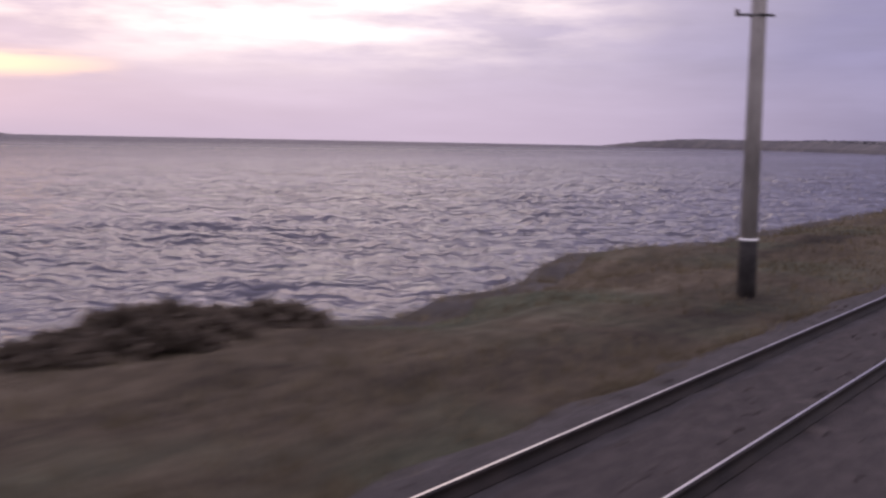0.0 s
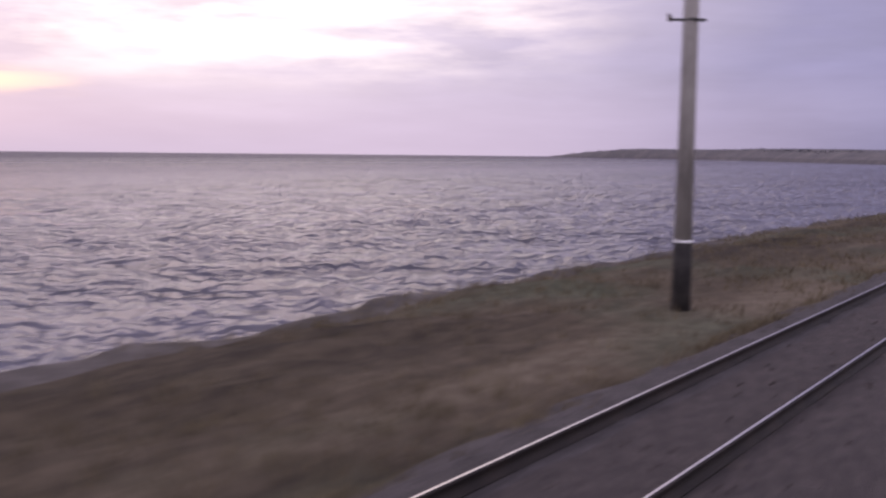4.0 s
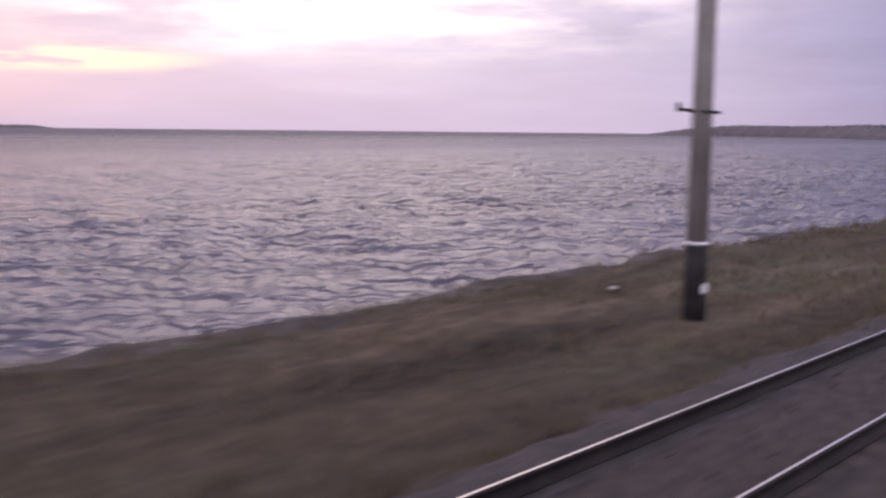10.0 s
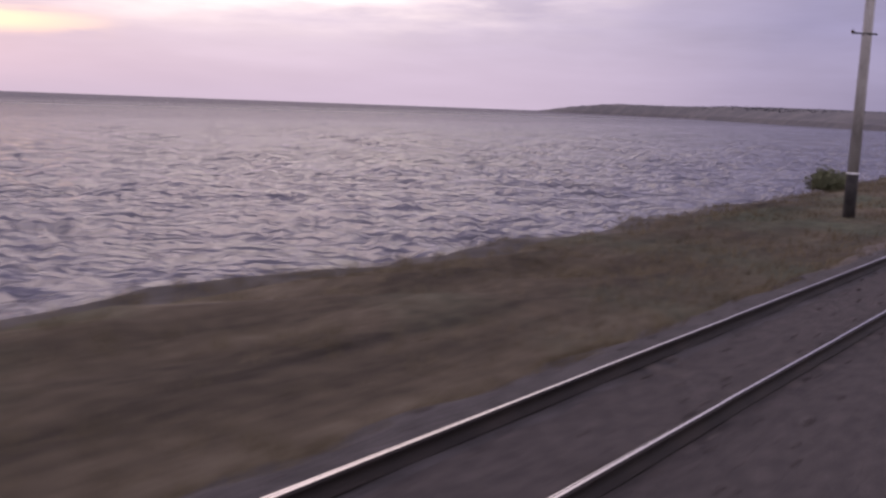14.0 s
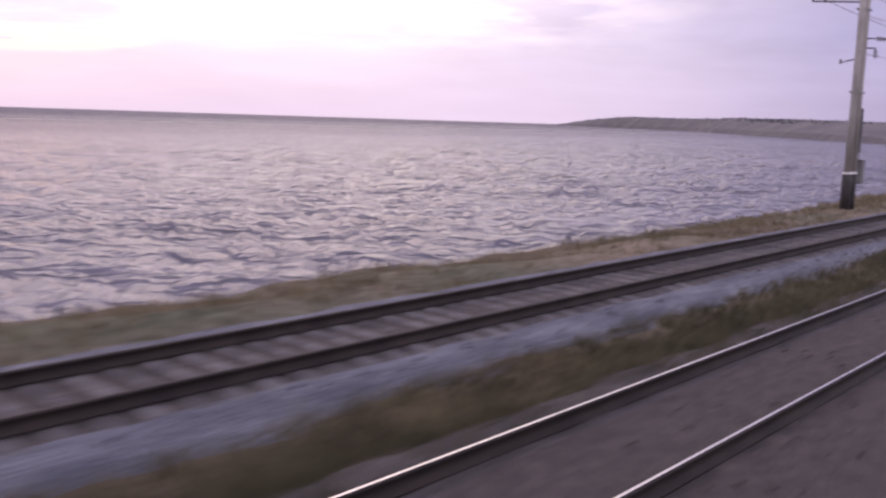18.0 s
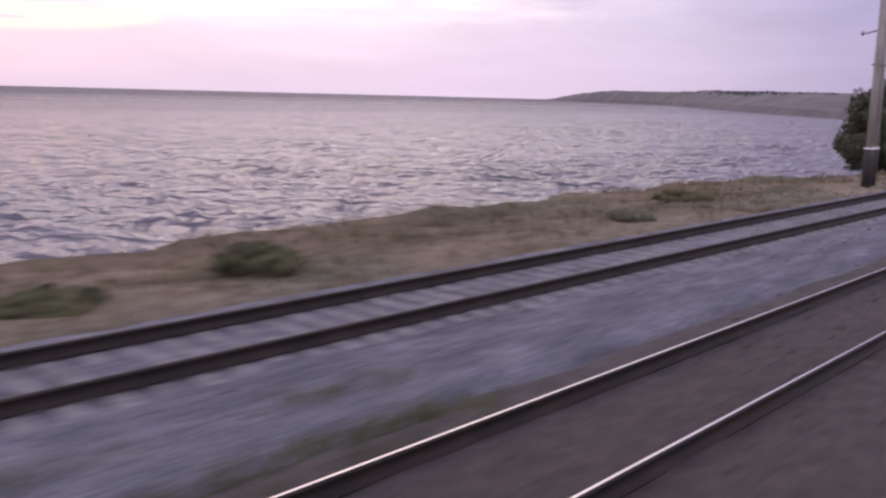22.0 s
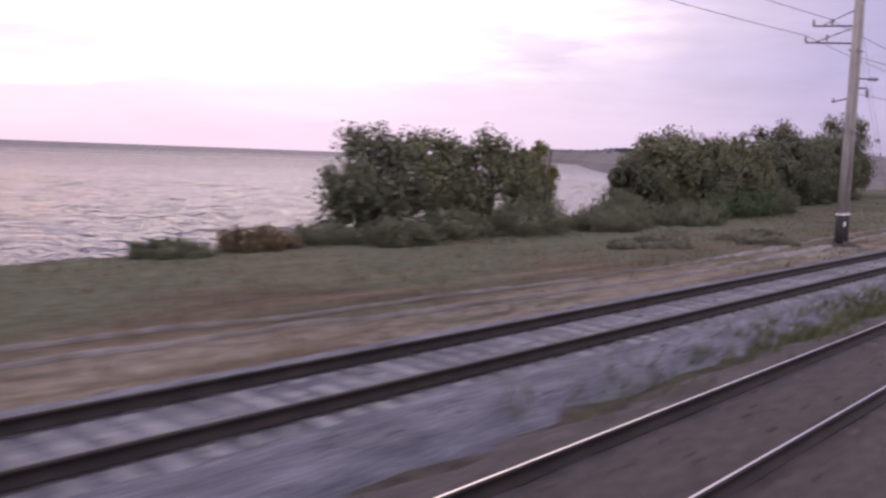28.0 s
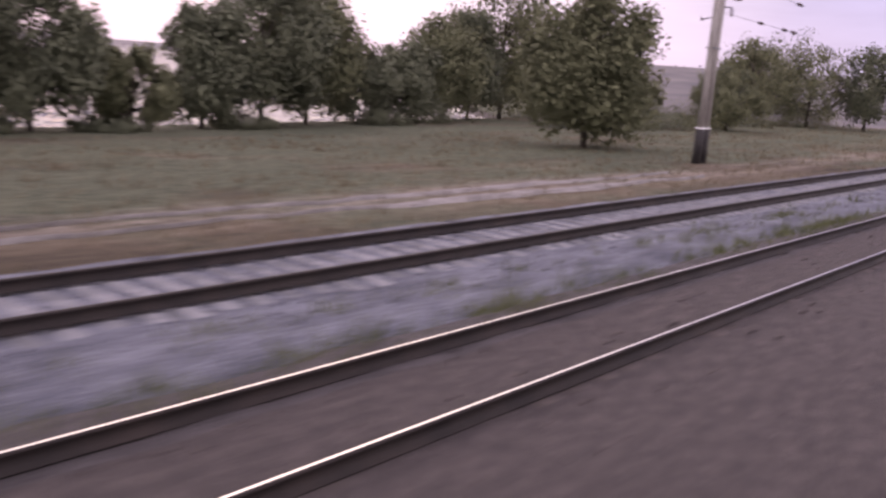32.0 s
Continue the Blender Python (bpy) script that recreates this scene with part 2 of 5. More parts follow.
def leaf_material(name, dark, mid, light, soft=0.0):
    m = bpy.data.materials.new(name)
    m.use_nodes = True
    n = Nodes(m.node_tree)
    isl = n.add("ShaderNodeNewGeometry").outputs["Random Per Island"]
    big = n.noise(n.add("ShaderNodeTexCoord").outputs["Object"], 0.7, 3.0)
    col = n.ramp(n.math("ADD", n.math("MULTIPLY", isl, 0.2), n.math("MULTIPLY", big, 0.8)), [(0.26, dark), (0.5, mid), (0.76, light)])
    normal = {}
    if soft:
        # leaves of a crown lean outwards together, so that whole clumps catch the light alike
        out = n.add("ShaderNodeVectorMath", {0: n.add("ShaderNodeTexCoord").outputs["Generated"], 1: (0.5, 0.5, 0.25)}, operation="SUBTRACT").outputs[0]
        out = n.add("ShaderNodeVectorMath", {0: out}, operation="NORMALIZE").outputs[0]
        own = n.add("ShaderNodeNewGeometry").outputs["Normal"]
        lean = n.add("ShaderNodeVectorMath", {0: n.add("ShaderNodeVectorMath", {0: out, "Scale": soft}, operation="SCALE").outputs[0], 1: own}, operation="ADD").outputs[0]
        normal = {"Normal": n.add("ShaderNodeVectorMath", {0: lean}, operation="NORMALIZE").outputs[0]}
    b = n.add("ShaderNodeBsdfPrincipled", {"Base Color": col, "Roughness": 0.75, "Specular IOR Level": 0.12, **normal})
    t = n.add("ShaderNodeBsdfTranslucent", {0: col, **normal})
    s = n.add("ShaderNodeMixShader", {0: 0.42, 1: b.outputs[0], 2: t.outputs[0]})
    n.add("ShaderNodeOutputMaterial", {0: s.outputs[0]})
    return m


M_TURF = grass_material()
M_WATER = water_material()
M_BALLAST_OLD = material("dirty_ballast", [(0.021, 0.017, 0.017), (0.046, 0.037, 0.034), (0.089, 0.071, 0.065)], 5.0, 0.9, 0.9, 26.0, fine=0.5)
M_BALLAST_EDGE = material("dusty_ballast_shoulder", [(0.022, 0.019, 0.018), (0.049, 0.042, 0.041), (0.100, 0.087, 0.085)], 3.0, 0.9, 0.9, 24.0, fine=0.6)
M_BALLAST_SOIL = material("earthy_ballast", [(0.040, 0.032, 0.027), (0.085, 0.068, 0.056), (0.150, 0.121, 0.100)], 2.2, 0.95, 0.8, 22.0, fine=0.5)
M_BALLAST = material("grey_ballast", [(0.040, 0.042, 0.053), (0.089, 0.091, 0.110), (0.168, 0.170, 0.192)], 2.6, 0.9, 0.9, 24.0, fine=0.5, stretch=(0.3, 1, 1))
M_EARTH = material("bare_earth", [(0.15, 0.115, 0.085), (0.26, 0.21, 0.16), (0.36, 0.30, 0.24)], 1.2, 0.95, 0.5, 12.0)
M_RUT = material("worn_wheel_rut", [(0.090, 0.081, 0.075), (0.155, 0.141, 0.130), (0.235, 0.215, 0.199)], 1.2, 0.95, 0.5, 12.0, fine=0.5)
M_BANK = material("stony_shore_bank", [(0.027, 0.022, 0.019), (0.054, 0.046, 0.041), (0.100, 0.087, 0.079)], 0.9, 0.95, 0.8, 6.0)
M_RAIL = material("rusty_rail_steel", [(0.012, 0.009, 0.009), (0.021, 0.016, 0.014), (0.036, 0.026, 0.022)], 3.0, 0.75, 0.3, 40.0, metal=0.2)
M_HEAD = material("polished_rail_head", [(0.416, 0.400, 0.400), (0.496, 0.480, 0.480), (0.560, 0.544, 0.544)], 1.5, 0.28, 0.05, 40.0, metal=1.0, stretch=(0.1, 1, 1))
M_SLEEPER = material("concrete_sleeper", [(0.102, 0.100, 0.103), (0.160, 0.157, 0.160), (0.215, 0.212, 0.214)], 3.0, 0.9, 0.3, 30.0, spread=0.3)
M_SLEEPER_DIM = material("oil_stained_sleeper", [(0.050, 0.046, 0.046), (0.084, 0.079, 0.079), (0.125, 0.119, 0.119)], 3.0, 0.9, 0.3, 30.0, spread=0.3)
M_SLEEPER_OLD = material("dirty_sleeper", [(0.03, 0.025, 0.022), (0.06, 0.048, 0.042), (0.10, 0.082, 0.07)], 3.0, 0.9, 0.4, 30.0, spread=0.25)
M_POLE = material("weathered_concrete", [(0.20, 0.185, 0.17), (0.31, 0.285, 0.26), (0.40, 0.37, 0.34)], 1.6, 0.9, 0.25, 20.0, stretch=(1, 1, 0.35))
M_TAR = material("tarred_pole_base", [(0.018, 0.016, 0.016), (0.035, 0.031, 0.030), (0.06, 0.053, 0.05)], 3.0, 0.7, 0.3)
M_WHITE = material("white_paint", [(0.60, 0.59, 0.57), (0.76, 0.75, 0.73), (0.82, 0.81, 0.80)], 5.0, 0.6, 0.1)
M_STEEL = material("dull_galvanised_steel", [(0.10, 0.10, 0.105), (0.17, 0.17, 0.175), (0.24, 0.24, 0.245)], 4.0, 0.5, 0.1, metal=0.6)
M_DARK = material("dark_iron", [(0.025, 0.023, 0.024), (0.05, 0.046, 0.046), (0.08, 0.074, 0.072)], 4.0, 0.6, 0.2, metal=0.3)
M_BOX = material("grey_cabinet_paint", [(0.10, 0.10, 0.10), (0.15, 0.148, 0.145), (0.21, 0.205, 0.20)], 3.0, 0.6, 0.15)
M_GLAZE = material("brown_insulator_glaze", [(0.03, 0.018, 0.012), (0.05, 0.03, 0.02), (0.08, 0.05, 0.035)], 6.0, 0.2, 0.05)
M_BARK = material("tree_bark", [(0.035, 0.028, 0.022), (0.075, 0.06, 0.048), (0.12, 0.10, 0.08)], 3.0, 0.95, 0.8, 14.0, stretch=(1, 1, 0.3))
M_ROCK = material("shore_rock", [(0.04, 0.037, 0.036), (0.085, 0.078, 0.073), (0.15, 0.14, 0.13)], 1.8, 0.9, 0.7, 9.0)
# bluish haze over the far land is put into its base colour
M_FAR = material("far_land_haze_tint", [(0.050, 0.048, 0.055), (0.084, 0.077, 0.079), (0.135, 0.120, 0.114)], 0.012, 0.95, 0.3, 0.06, fine=0.45)
M_FOAM = material("shore_foam", [(0.42, 0.41, 0.43), (0.58, 0.57, 0.59), (0.70, 0.69, 0.71)], 2.0, 0.7, 0.4)
LEAVES = [leaf_material("dark_green_leaves", (0.106, 0.113, 0.075), (0.166, 0.177, 0.114), (0.236, 0.246, 0.158), 2.2),
          leaf_material("olive_leaves", (0.110, 0.116, 0.067), (0.182, 0.188, 0.107), (0.264, 0.266, 0.155), 2.2),
          leaf_material("yellowing_leaves", (0.094, 0.096, 0.036), (0.207, 0.200, 0.075), (0.352, 0.320, 0.123), 1.3),
          leaf_material("reddish_leaves", (0.085, 0.066, 0.038), (0.180, 0.138, 0.082), (0.290, 0.220, 0.135), 1.3),
          leaf_material("sage_leaves", (0.140, 0.138, 0.100), (0.205, 0.202, 0.148), (0.280, 0.272, 0.205), 0.8),
          leaf_material("dry_scrub_leaves", (0.070, 0.056, 0.044), (0.120, 0.096, 0.074), (0.175, 0.142, 0.108)),
          leaf_material("deep_green_leaves", (0.082, 0.088, 0.060), (0.130, 0.139, 0.092), (0.182, 0.190, 0.122), 2.0),
          leaf_material("fresh_green_leaves", (0.074, 0.100, 0.052), (0.120, 0.160, 0.080), (0.175, 0.215, 0.110), 1.8)]
M_BLADE = leaf_material("dry_grass_blades", (0.068, 0.057, 0.036), (0.132, 0.109, 0.069), (0.235, 0.195, 0.126))
M_WEED = leaf_material("green_weed_blades", (0.050, 0.058, 0.029), (0.092, 0.102, 0.048), (0.160, 0.164, 0.080))
M_WEED_DRY = leaf_material("withered_weed_blades", (0.046, 0.043, 0.027), (0.085, 0.077, 0.047), (0.145, 0.128, 0.078))
# far foliage carries the same painted haze in its leaf colours
M_FAR_LEAF = leaf_material("far_foliage_haze_tint", (0.036, 0.040, 0.050), (0.056, 0.060, 0.068), (0.085, 0.088, 0.092))
M_LOOSE = leaf_material("grey_ballast_stones", (0.052, 0.053, 0.064), (0.094, 0.095, 0.111), (0.176, 0.177, 0.196))
M_LOOSE_OLD = leaf_material("brown_ballast_stones", (0.040, 0.033, 0.031), (0.072, 0.059, 0.055), (0.130, 0.108, 0.098))


# ---------------------------------------------------------------- mesh helpers
def link(name, bm, mat, parent=None, label="", smooth=False):
    me = bpy.data.meshes.new(name)
    bm.to_mesh(me)
    bm.free()
    if smooth:
        for f in me.polygons:
            f.use_smooth = True
    for m in (mat if isinstance(mat, (list, tuple)) else [mat]):
        me.materials.append(m)
    ob = new(name, me)
    if parent:
        ob.parent = parent
    if label:
        ob["label"] = label
    return ob


part = link


def raw(name, verts, faces, mat, parent=None, smooth=False):
    me = bpy.data.meshes.new(name)
    verts = np.asarray(verts, dtype=np.float32)
    faces = np.asarray(faces, dtype=np.int32)
    k = faces.shape[1]
    me.vertices.add(len(verts))
    me.vertices.foreach_set("co", verts.ravel())
    me.loops.add(faces.size)
    me.loops.foreach_set("vertex_index", faces.ravel())
    me.polygons.add(len(faces))
    me.polygons.foreach_set("loop_start", np.arange(0, faces.size, k, dtype=np.int32))
    me.update(calc_edges=True)
    me.validate()
    if smooth:
        me.polygons.foreach_set("use_smooth", np.ones(len(faces), dtype=bool))
    for m in (mat if isinstance(mat, (list, tuple)) else [mat]):
        me.materials.append(m)
    ob = new(name, me)
    if parent:
        ob.parent = parent
    return ob


def grid_faces(nu, nv):
    i = np.arange((nu - 1) * (nv - 1))
    a = (i // (nv - 1)) * nv + i % (nv - 1)
    return np.stack([a, a + nv, a + nv + 1, a + 1], 1)


def base(name, x, y, z, label, category, group=""):
    ob = new(name)
    ob.empty_display_size = 0.3
    ob.location = (x, y, z)
    return tagged(ob, label, category, group)


def box(bm, cx, cy, cz, sx, sy, sz, bevel=0.0, rot=None):
    m = Matrix.Translation((cx, cy, cz)) @ (rot or Matrix()) @ Matrix.Diagonal((sx, sy, sz, 1))
    made = bmesh.ops.create_cube(bm, size=1, matrix=m)["verts"]
    if bevel:
        edges = {e for v in made for e in v.link_edges}
        bmesh.ops.bevel(bm, geom=list(edges), offset=bevel, segments=2, affect="EDGES")


def tube(bm, a, b, r0, r1=None, n=10, caps=True):
    a, b = Vector(a), Vector(b)
    d = b - a
    m = Matrix.Translation((a + b) / 2) @ d.to_track_quat("Z", "Y").to_matrix().to_4x4()
    bmesh.ops.create_cone(bm, cap_ends=caps, segments=n, radius1=r0, radius2=r0 if r1 is None else r1, depth=d.length, matrix=m)


def lathe(bm, at, profile, n=14):
    rings = []
    for r, z in profile:
        rings.append([bm.verts.new((at[0] + r * math.cos(2 * math.pi * i / n), at[1] + r * math.sin(2 * math.pi * i / n), at[2] + z)) for i in range(n)])
    for a, b in zip(rings, rings[1:]):
        for i in range(n):
            bm.faces.new((a[i], a[(i + 1) % n], b[(i + 1) % n], b[i]))
    bm.faces.new(rings[-1])
    bm.faces.new(rings[0][::-1])


def wob(x, y, s, seed=0.0):
    """Smooth, repeatable unevenness, vectorised."""
    return (np.sin(x * s + 1.3 * np.sin(y * s * 1.7 + seed) + seed) + np.sin(y * s * 1.31 + 1.1 * np.sin(x * s * 0.83 + 2.1 + seed)) + np.sin((x + y) * s * 2.17 + seed * 3)
            + 0.6 * np.sin(x * s * 3.9 + y * s * 3.1 + seed)) / 3.6


# ---------------------------------------------------------------- the lie of the land
SEA = -3.5
TRACK1, GAUGE = 4.16, 1.565
COAST_X = [-3000, -150, 0, 9, 12, 14, 17, 20, 23, 28, 36, 58, 68, 75, 84, 92, 110, 150, 172, 176, 180, 185, 191, 200, 224, 230, 233, 238, 244, 265, 300, 340, 360, 380, 410, 445, 470, 480, 497, 530, 548, 570, 590, 612, 640, 647, 651, 655, 659, 663, 667, 672, 700, 745, 785, 806, 850, 900, 960, 990, 1071, 1298, 1764, 2860, 2935, 2955, 3050, 3600, 6000]
COAST_Y = [14, 15, 15.4, 16.0, 14.8, 13.3, 13.6, 14.0, 15.2, 15.8, 14.9, 15.8, 13.5, 12.6, 12.9, 14.2, 15, 15.5, 14.9, 13.6, 12.6, 13.2, 14.7, 15.5, 15, 13.2, 12.0, 12.5, 13.6, 14.5, 15.5, 14.2, 13.5, 15, 14.6, 16, 17, 15, 16, 16, 17.5, 15.6, 17, 20, 20.5, 18.8, 16.8, 15.7, 16.6, 18.9, 20.9, 21.4, 24, 31, 33, 42, 47, 51, 63, 95, 165, 322, 624, 1610, 1677, 1672, 1450, 1000, 300]
RISE_X = [-3000, 600, 700, 745, 785, 806, 850, 900, 960, 1020, 1200, 1700, 2350, 2600, 2800, 2930, 2960, 6000]
RISE_Z = [-0.9, -0.8, -0.95, -1.25, -1.5, -1.8, -2.2, -2.4, -2.6, -2.2, 9.0, 16.0, 19.0, 14.0, 8.0, 2.0, 1.0, 20.0]


def coast(x):
    return np.interp(x, COAST_X, COAST_Y) + 0.5 * wob(x, x * 0.3, 0.55) * (np.asarray(x) < 900)


def rise(x):
    return np.interp(x, RISE_X, RISE_Z)


def track2(x):
    """Middle line of the seaward track: a straight 1 in 11 turnout, eased at both ends."""
    x = np.asarray(x, dtype=float)
    drift = np.clip((x - 585) / 75, 0, 1)
    return TRACK1 + 0.092 * 4.0 * (np.logaddexp(0, (x - 414.3) / 4.0) - np.logaddexp(0, (x - 469.9) / 4.0)) - 0.33 * drift * drift * (3 - 2 * drift) - 0.14 * np.clip((x - 660) / 90, 0, 1)


def crossover(x):
    """Middle line of the crossover that joins the parallel track from the camera's own."""
    x = np.asarray(x, dtype=float)
    return TRACK1 - 0.1 * 3.5 * np.logaddexp(0, (378 - x) / 3.5)


def land(x, y):
    """Height of the turf."""
    x, y = np.asarray(x, dtype=float), np.asarray(y, dtype=float)
    d = coast(x) - y
    top = rise(x)
    # the turf falls gently from the ballast to the edge of the bank
    flat = np.clip(coast(x) - 3.2, 10.0, 13.0)
    share = np.clip((y - flat) / np.maximum(coast(x) - 1.0 - flat, 1.0), 0, 1)
    z = -0.42 * (1 - share) + np.where(x < 1000, top, -0.42) * share
    z = np.where(x > 1000, top * np.clip((d + 4) / 34, 0.15, 1), z)
    z = np.where((x > 1000) & (y < 14), -0.42, z)
    rough = np.clip((y - 7) / 3, 0, 1) * (1 - 0.75 * np.clip((x - 690) / 40, 0, 1))
    z = z + 0.20 * wob(x, y, 0.8) * rough + 0.07 * wob(x, y, 2.6, 1.0) * rough
    # grassy humps on the edge of the bank
    z = z + 0.15 * np.exp(-((x - 9.0) / 4.5) ** 2 - ((y - 15.0) / 1.7) ** 2) + 0.85 * np.exp(-((x - 467) / 6.0) ** 2 - ((y - 14.4) / 1.9) ** 2) + 0.4 * np.exp(-((x - 27) / 3.5) ** 2 - ((y - 14.6) / 1.5) ** 2)
    far = np.clip((x - 1200) / 800, 0, 1) * np.clip(d / 30, 0, 1)
    z = z + far * (2.2 * wob(x, y, 0.011, 2.0) + 0.9 * wob(x, y, 0.045, 1.0) + 0.6 * wob(x, y, 0.12, 3.0))
    fall = np.clip(-d / np.where(x < 1000, 5.0, 9.0), 0, 1)
    return z * (1 - fall) + (SEA - 1.6) * fall


xs = np.concatenate([np.linspace(-3500, -160, 24), np.arange(-150, 1000, 1.0), np.linspace(1002, 1400, 90), np.linspace(1410, 3300, 200), np.linspace(3340, 4990, 20)])
cy = coast(xs)
offs = np.array([9.0, 5.0, 4.0, 3.0, 2.0, 1.0, 0.3, 0.0, -0.4, -1.0, -2.0, -3.2])
cols = [cy + o for o in offs]
inner = np.minimum(6.6 + (cy - 9.8) * 0.96, 20.0)
for f in (0.004, 0.012, 0.025, 0.05, 0.10, 0.2, 0.35, 0.5, 0.65, 0.8, 0.9, 1.0):
    cols.append((cy - 3.2) * (1 - f) + inner * f)
for f in np.arange(1, 13) / 12:
    cols.append(inner * (1 - f) + 6.6 * f)
for yy in (6.0, 3.0, 0.0, -3.0, -8.0, -30.0, -120.0, -600.0, -2000.0, -4900.0):
    cols.append(np.full_like(xs, yy))
ys = np.stack(cols, 1)
xg = np.repeat(xs[:, None], ys.shape[1], 1)
zg = land(xg, ys)
zg = np.where(ys < 6.3, -0.46, zg)
ground = raw("ground", np.stack([xg, ys, zg], -1).reshape(-1, 3), grid_faces(len(xs), ys.shape[1]), [M_TURF, M_BANK, M_FAR], smooth=True)
slot = np.zeros((len(xs) - 1, ys.shape[1] - 1), dtype=np.int32)
slot[:, :6] = 1
stony = (xs[:-1] < 445) & (wob(xs[:-1], xs[:-1] * 0.4, 0.12, 4.0) > -0.55)
slot[stony, 6:9] = 1
# land past x = 1000 wears the haze-tinted colour
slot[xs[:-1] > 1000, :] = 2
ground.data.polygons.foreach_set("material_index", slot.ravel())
tagged(ground, "uneven strip of dry brown grass along the shore", "ground", kind="structure")

# the sea: waves modelled near the shore, finer chop in the surface
sx = np.concatenate([np.linspace(-4900, -70, 60), np.arange(-60, 680, 1.15), np.arange(680, 1010, 1.5), np.linspace(1012, 1700, 180), np.linspace(1720, 4990, 90)])
sy = np.concatenate([np.arange(8, 60, 0.7), 60 * 1.048 ** np.arange(0, 96)])
sy = np.append(sy[sy < 4950], 4990)
X, Y = np.meshgrid(sx, sy, indexing="ij")
amp = 0.13 * np.clip(1.4 - Y / 160, 0, 1) * np.clip(2.1 - np.abs(X - 470) / 420, 0, 1)
wave_rng = np.random.default_rng(3)
Z = np.full_like(X, SEA)
for k in range(18):
    length = 1.7 * 1.1 ** k
    turn = radians(47 + wave_rng.normal(0, 21))
    ph = (X * math.sin(turn) + Y * math.cos(turn)) * 2 * math.pi / length + wave_rng.uniform(0, 6.28) + 2.3 * wob(X, Y, 1.1 / length, k)
    Z = Z + amp * (0.30 * length ** 0.35) * np.sin(ph)
sea = raw("sea", np.stack([X, Y, Z], -1).reshape(-1, 3), grid_faces(len(sx), len(sy)), M_WATER, smooth=True)
tagged(sea, "choppy grey-blue sea with pink sunset glints", "water", kind="structure")


# low land far across the bay
ix = np.linspace(1250, 2130, 60)
prof = np.clip(np.minimum((2130 - ix) / 90, 1), 0, 1) * (10 + 3 * wob(ix, ix, 0.02))
isl = np.stack([np.stack([ix, np.full_like(ix, 4300.0), np.full_like(ix, SEA - 1)], 1), np.stack([ix, np.full_like(ix, 4340.0), prof * 0.8 + SEA], 1), np.stack([ix, np.full_like(ix, 4460.0), prof + SEA + 3], 1), np.stack([ix, np.full_like(ix, 4600.0), np.full_like(ix, SEA - 1)], 1)], 1)
tagged(raw("far_shore", isl.reshape(-1, 3), grid_faces(60, 4), M_FAR, smooth=True), "low far shore on the horizon, haze put into its colour", "distant land", kind="structure")

# two wheel ruts through the grass beside the line
RUT_X, RUT_Y = [735, 754, 769, 778, 787, 800, 813, 822, 832, 845, 860, 905], [14.9, 14.4, 13.5, 12.7, 12.3, 13.0, 14.2, 14.4, 14.1, 13.7, 13.4, 13.2]
for k, side in enumerate((0.0, 1.45)):
    px = np.arange(736, 904, 0.4)
    mid = np.interp(px, RUT_X, RUT_Y)
    mid = np.convolve(np.pad(mid, 12, mode="edge"), np.ones(25) / 25, "valid") + side + 0.12 * wob(px, px * 0.2 + k, 0.5)
    half = np.clip(0.08 + 0.16 * wob(px, px * 0.4 + 5 * k, 0.31, 2.0 + k), 0.01, 0.26) * (1.0 - 0.6 * k) * np.clip(0.45 + (px - 785) / 40, 0.45, 1.0) + 0.86 * np.exp(-((px - 861) / 6.5) ** 2) + 0.3 * np.exp(-((px - 893) / 6) ** 2) + 0.4 * np.exp(-((px - 799) / 4) ** 2)
    yy = mid[:, None] + half[:, None] * np.array([1.0, 0.5, 0.0, -0.5, -1.0])
    xx = np.repeat(px[:, None], 5, 1)
    zz = land(xx, yy) + np.array([-0.05, 0.075, 0.085, 0.075, -0.05])
    tagged(raw("wheel_rut_%d" % (k + 1), np.stack([xx, yy, zz], -1).reshape(-1, 3), grid_faces(len(px), 5), M_RUT, smooth=True), "pale bare wheel rut worn through the grass", "path", kind="structure")

# ---------------------------------------------------------------- ballast and track
def bed(name, x0, x1, middle, half, mat, label, zt=-0.215, step=0.7, extra=None, edge=None):
    px = np.arange(x0, x1, step)
    off = np.array([half + 0.75, half + 0.35, half, half * 0.75, half * 0.5, half * 0.25, 0, -half * 0.25, -half * 0.5, -half * 0.75, -half, -half - 0.35, -half - 0.75])
    hz = np.array([-0.30, -0.15, 0, 0, 0, 0, 0, 0, 0, 0, 0, -0.15, -0.30])
    xx = np.repeat(px[:, None], len(off), 1)
    ragged = np.where(np.abs(off) > half, 0.34, 0.08)
    if extra:
        hz[-2], ragged[-2] = -0.07, 0.16
    yy = middle(xx) + off + ragged * wob(xx, off + 0 * xx, 1.9) + 0.5 * ragged * wob(xx, off + 0 * xx, 6.1, 2.0)
    if extra:
        yy = yy - extra(xx) * np.clip(-off / half, 0, 1) ** 3
    zz = zt + hz + 0.022 * wob(xx, yy, 5.3, 1.0) + 0.015 * wob(xx, yy, 9.7) - 0.4 * np.clip((x0 + 9 - xx) / 9, 0, 1) ** 2
    ob = raw(name, np.stack([xx, yy, zz], -1).reshape(-1, 3), grid_faces(len(px), len(off)), [mat, edge] if edge else mat, smooth=True)
    if edge:
        index = np.zeros((len(px) - 1, len(off) - 1), dtype=np.int32)
        index[:, :3] = 1
        ob.data.polygons.foreach_set("material_index", index.ravel())
    return tagged(ob, label, "ballast", kind="structure")


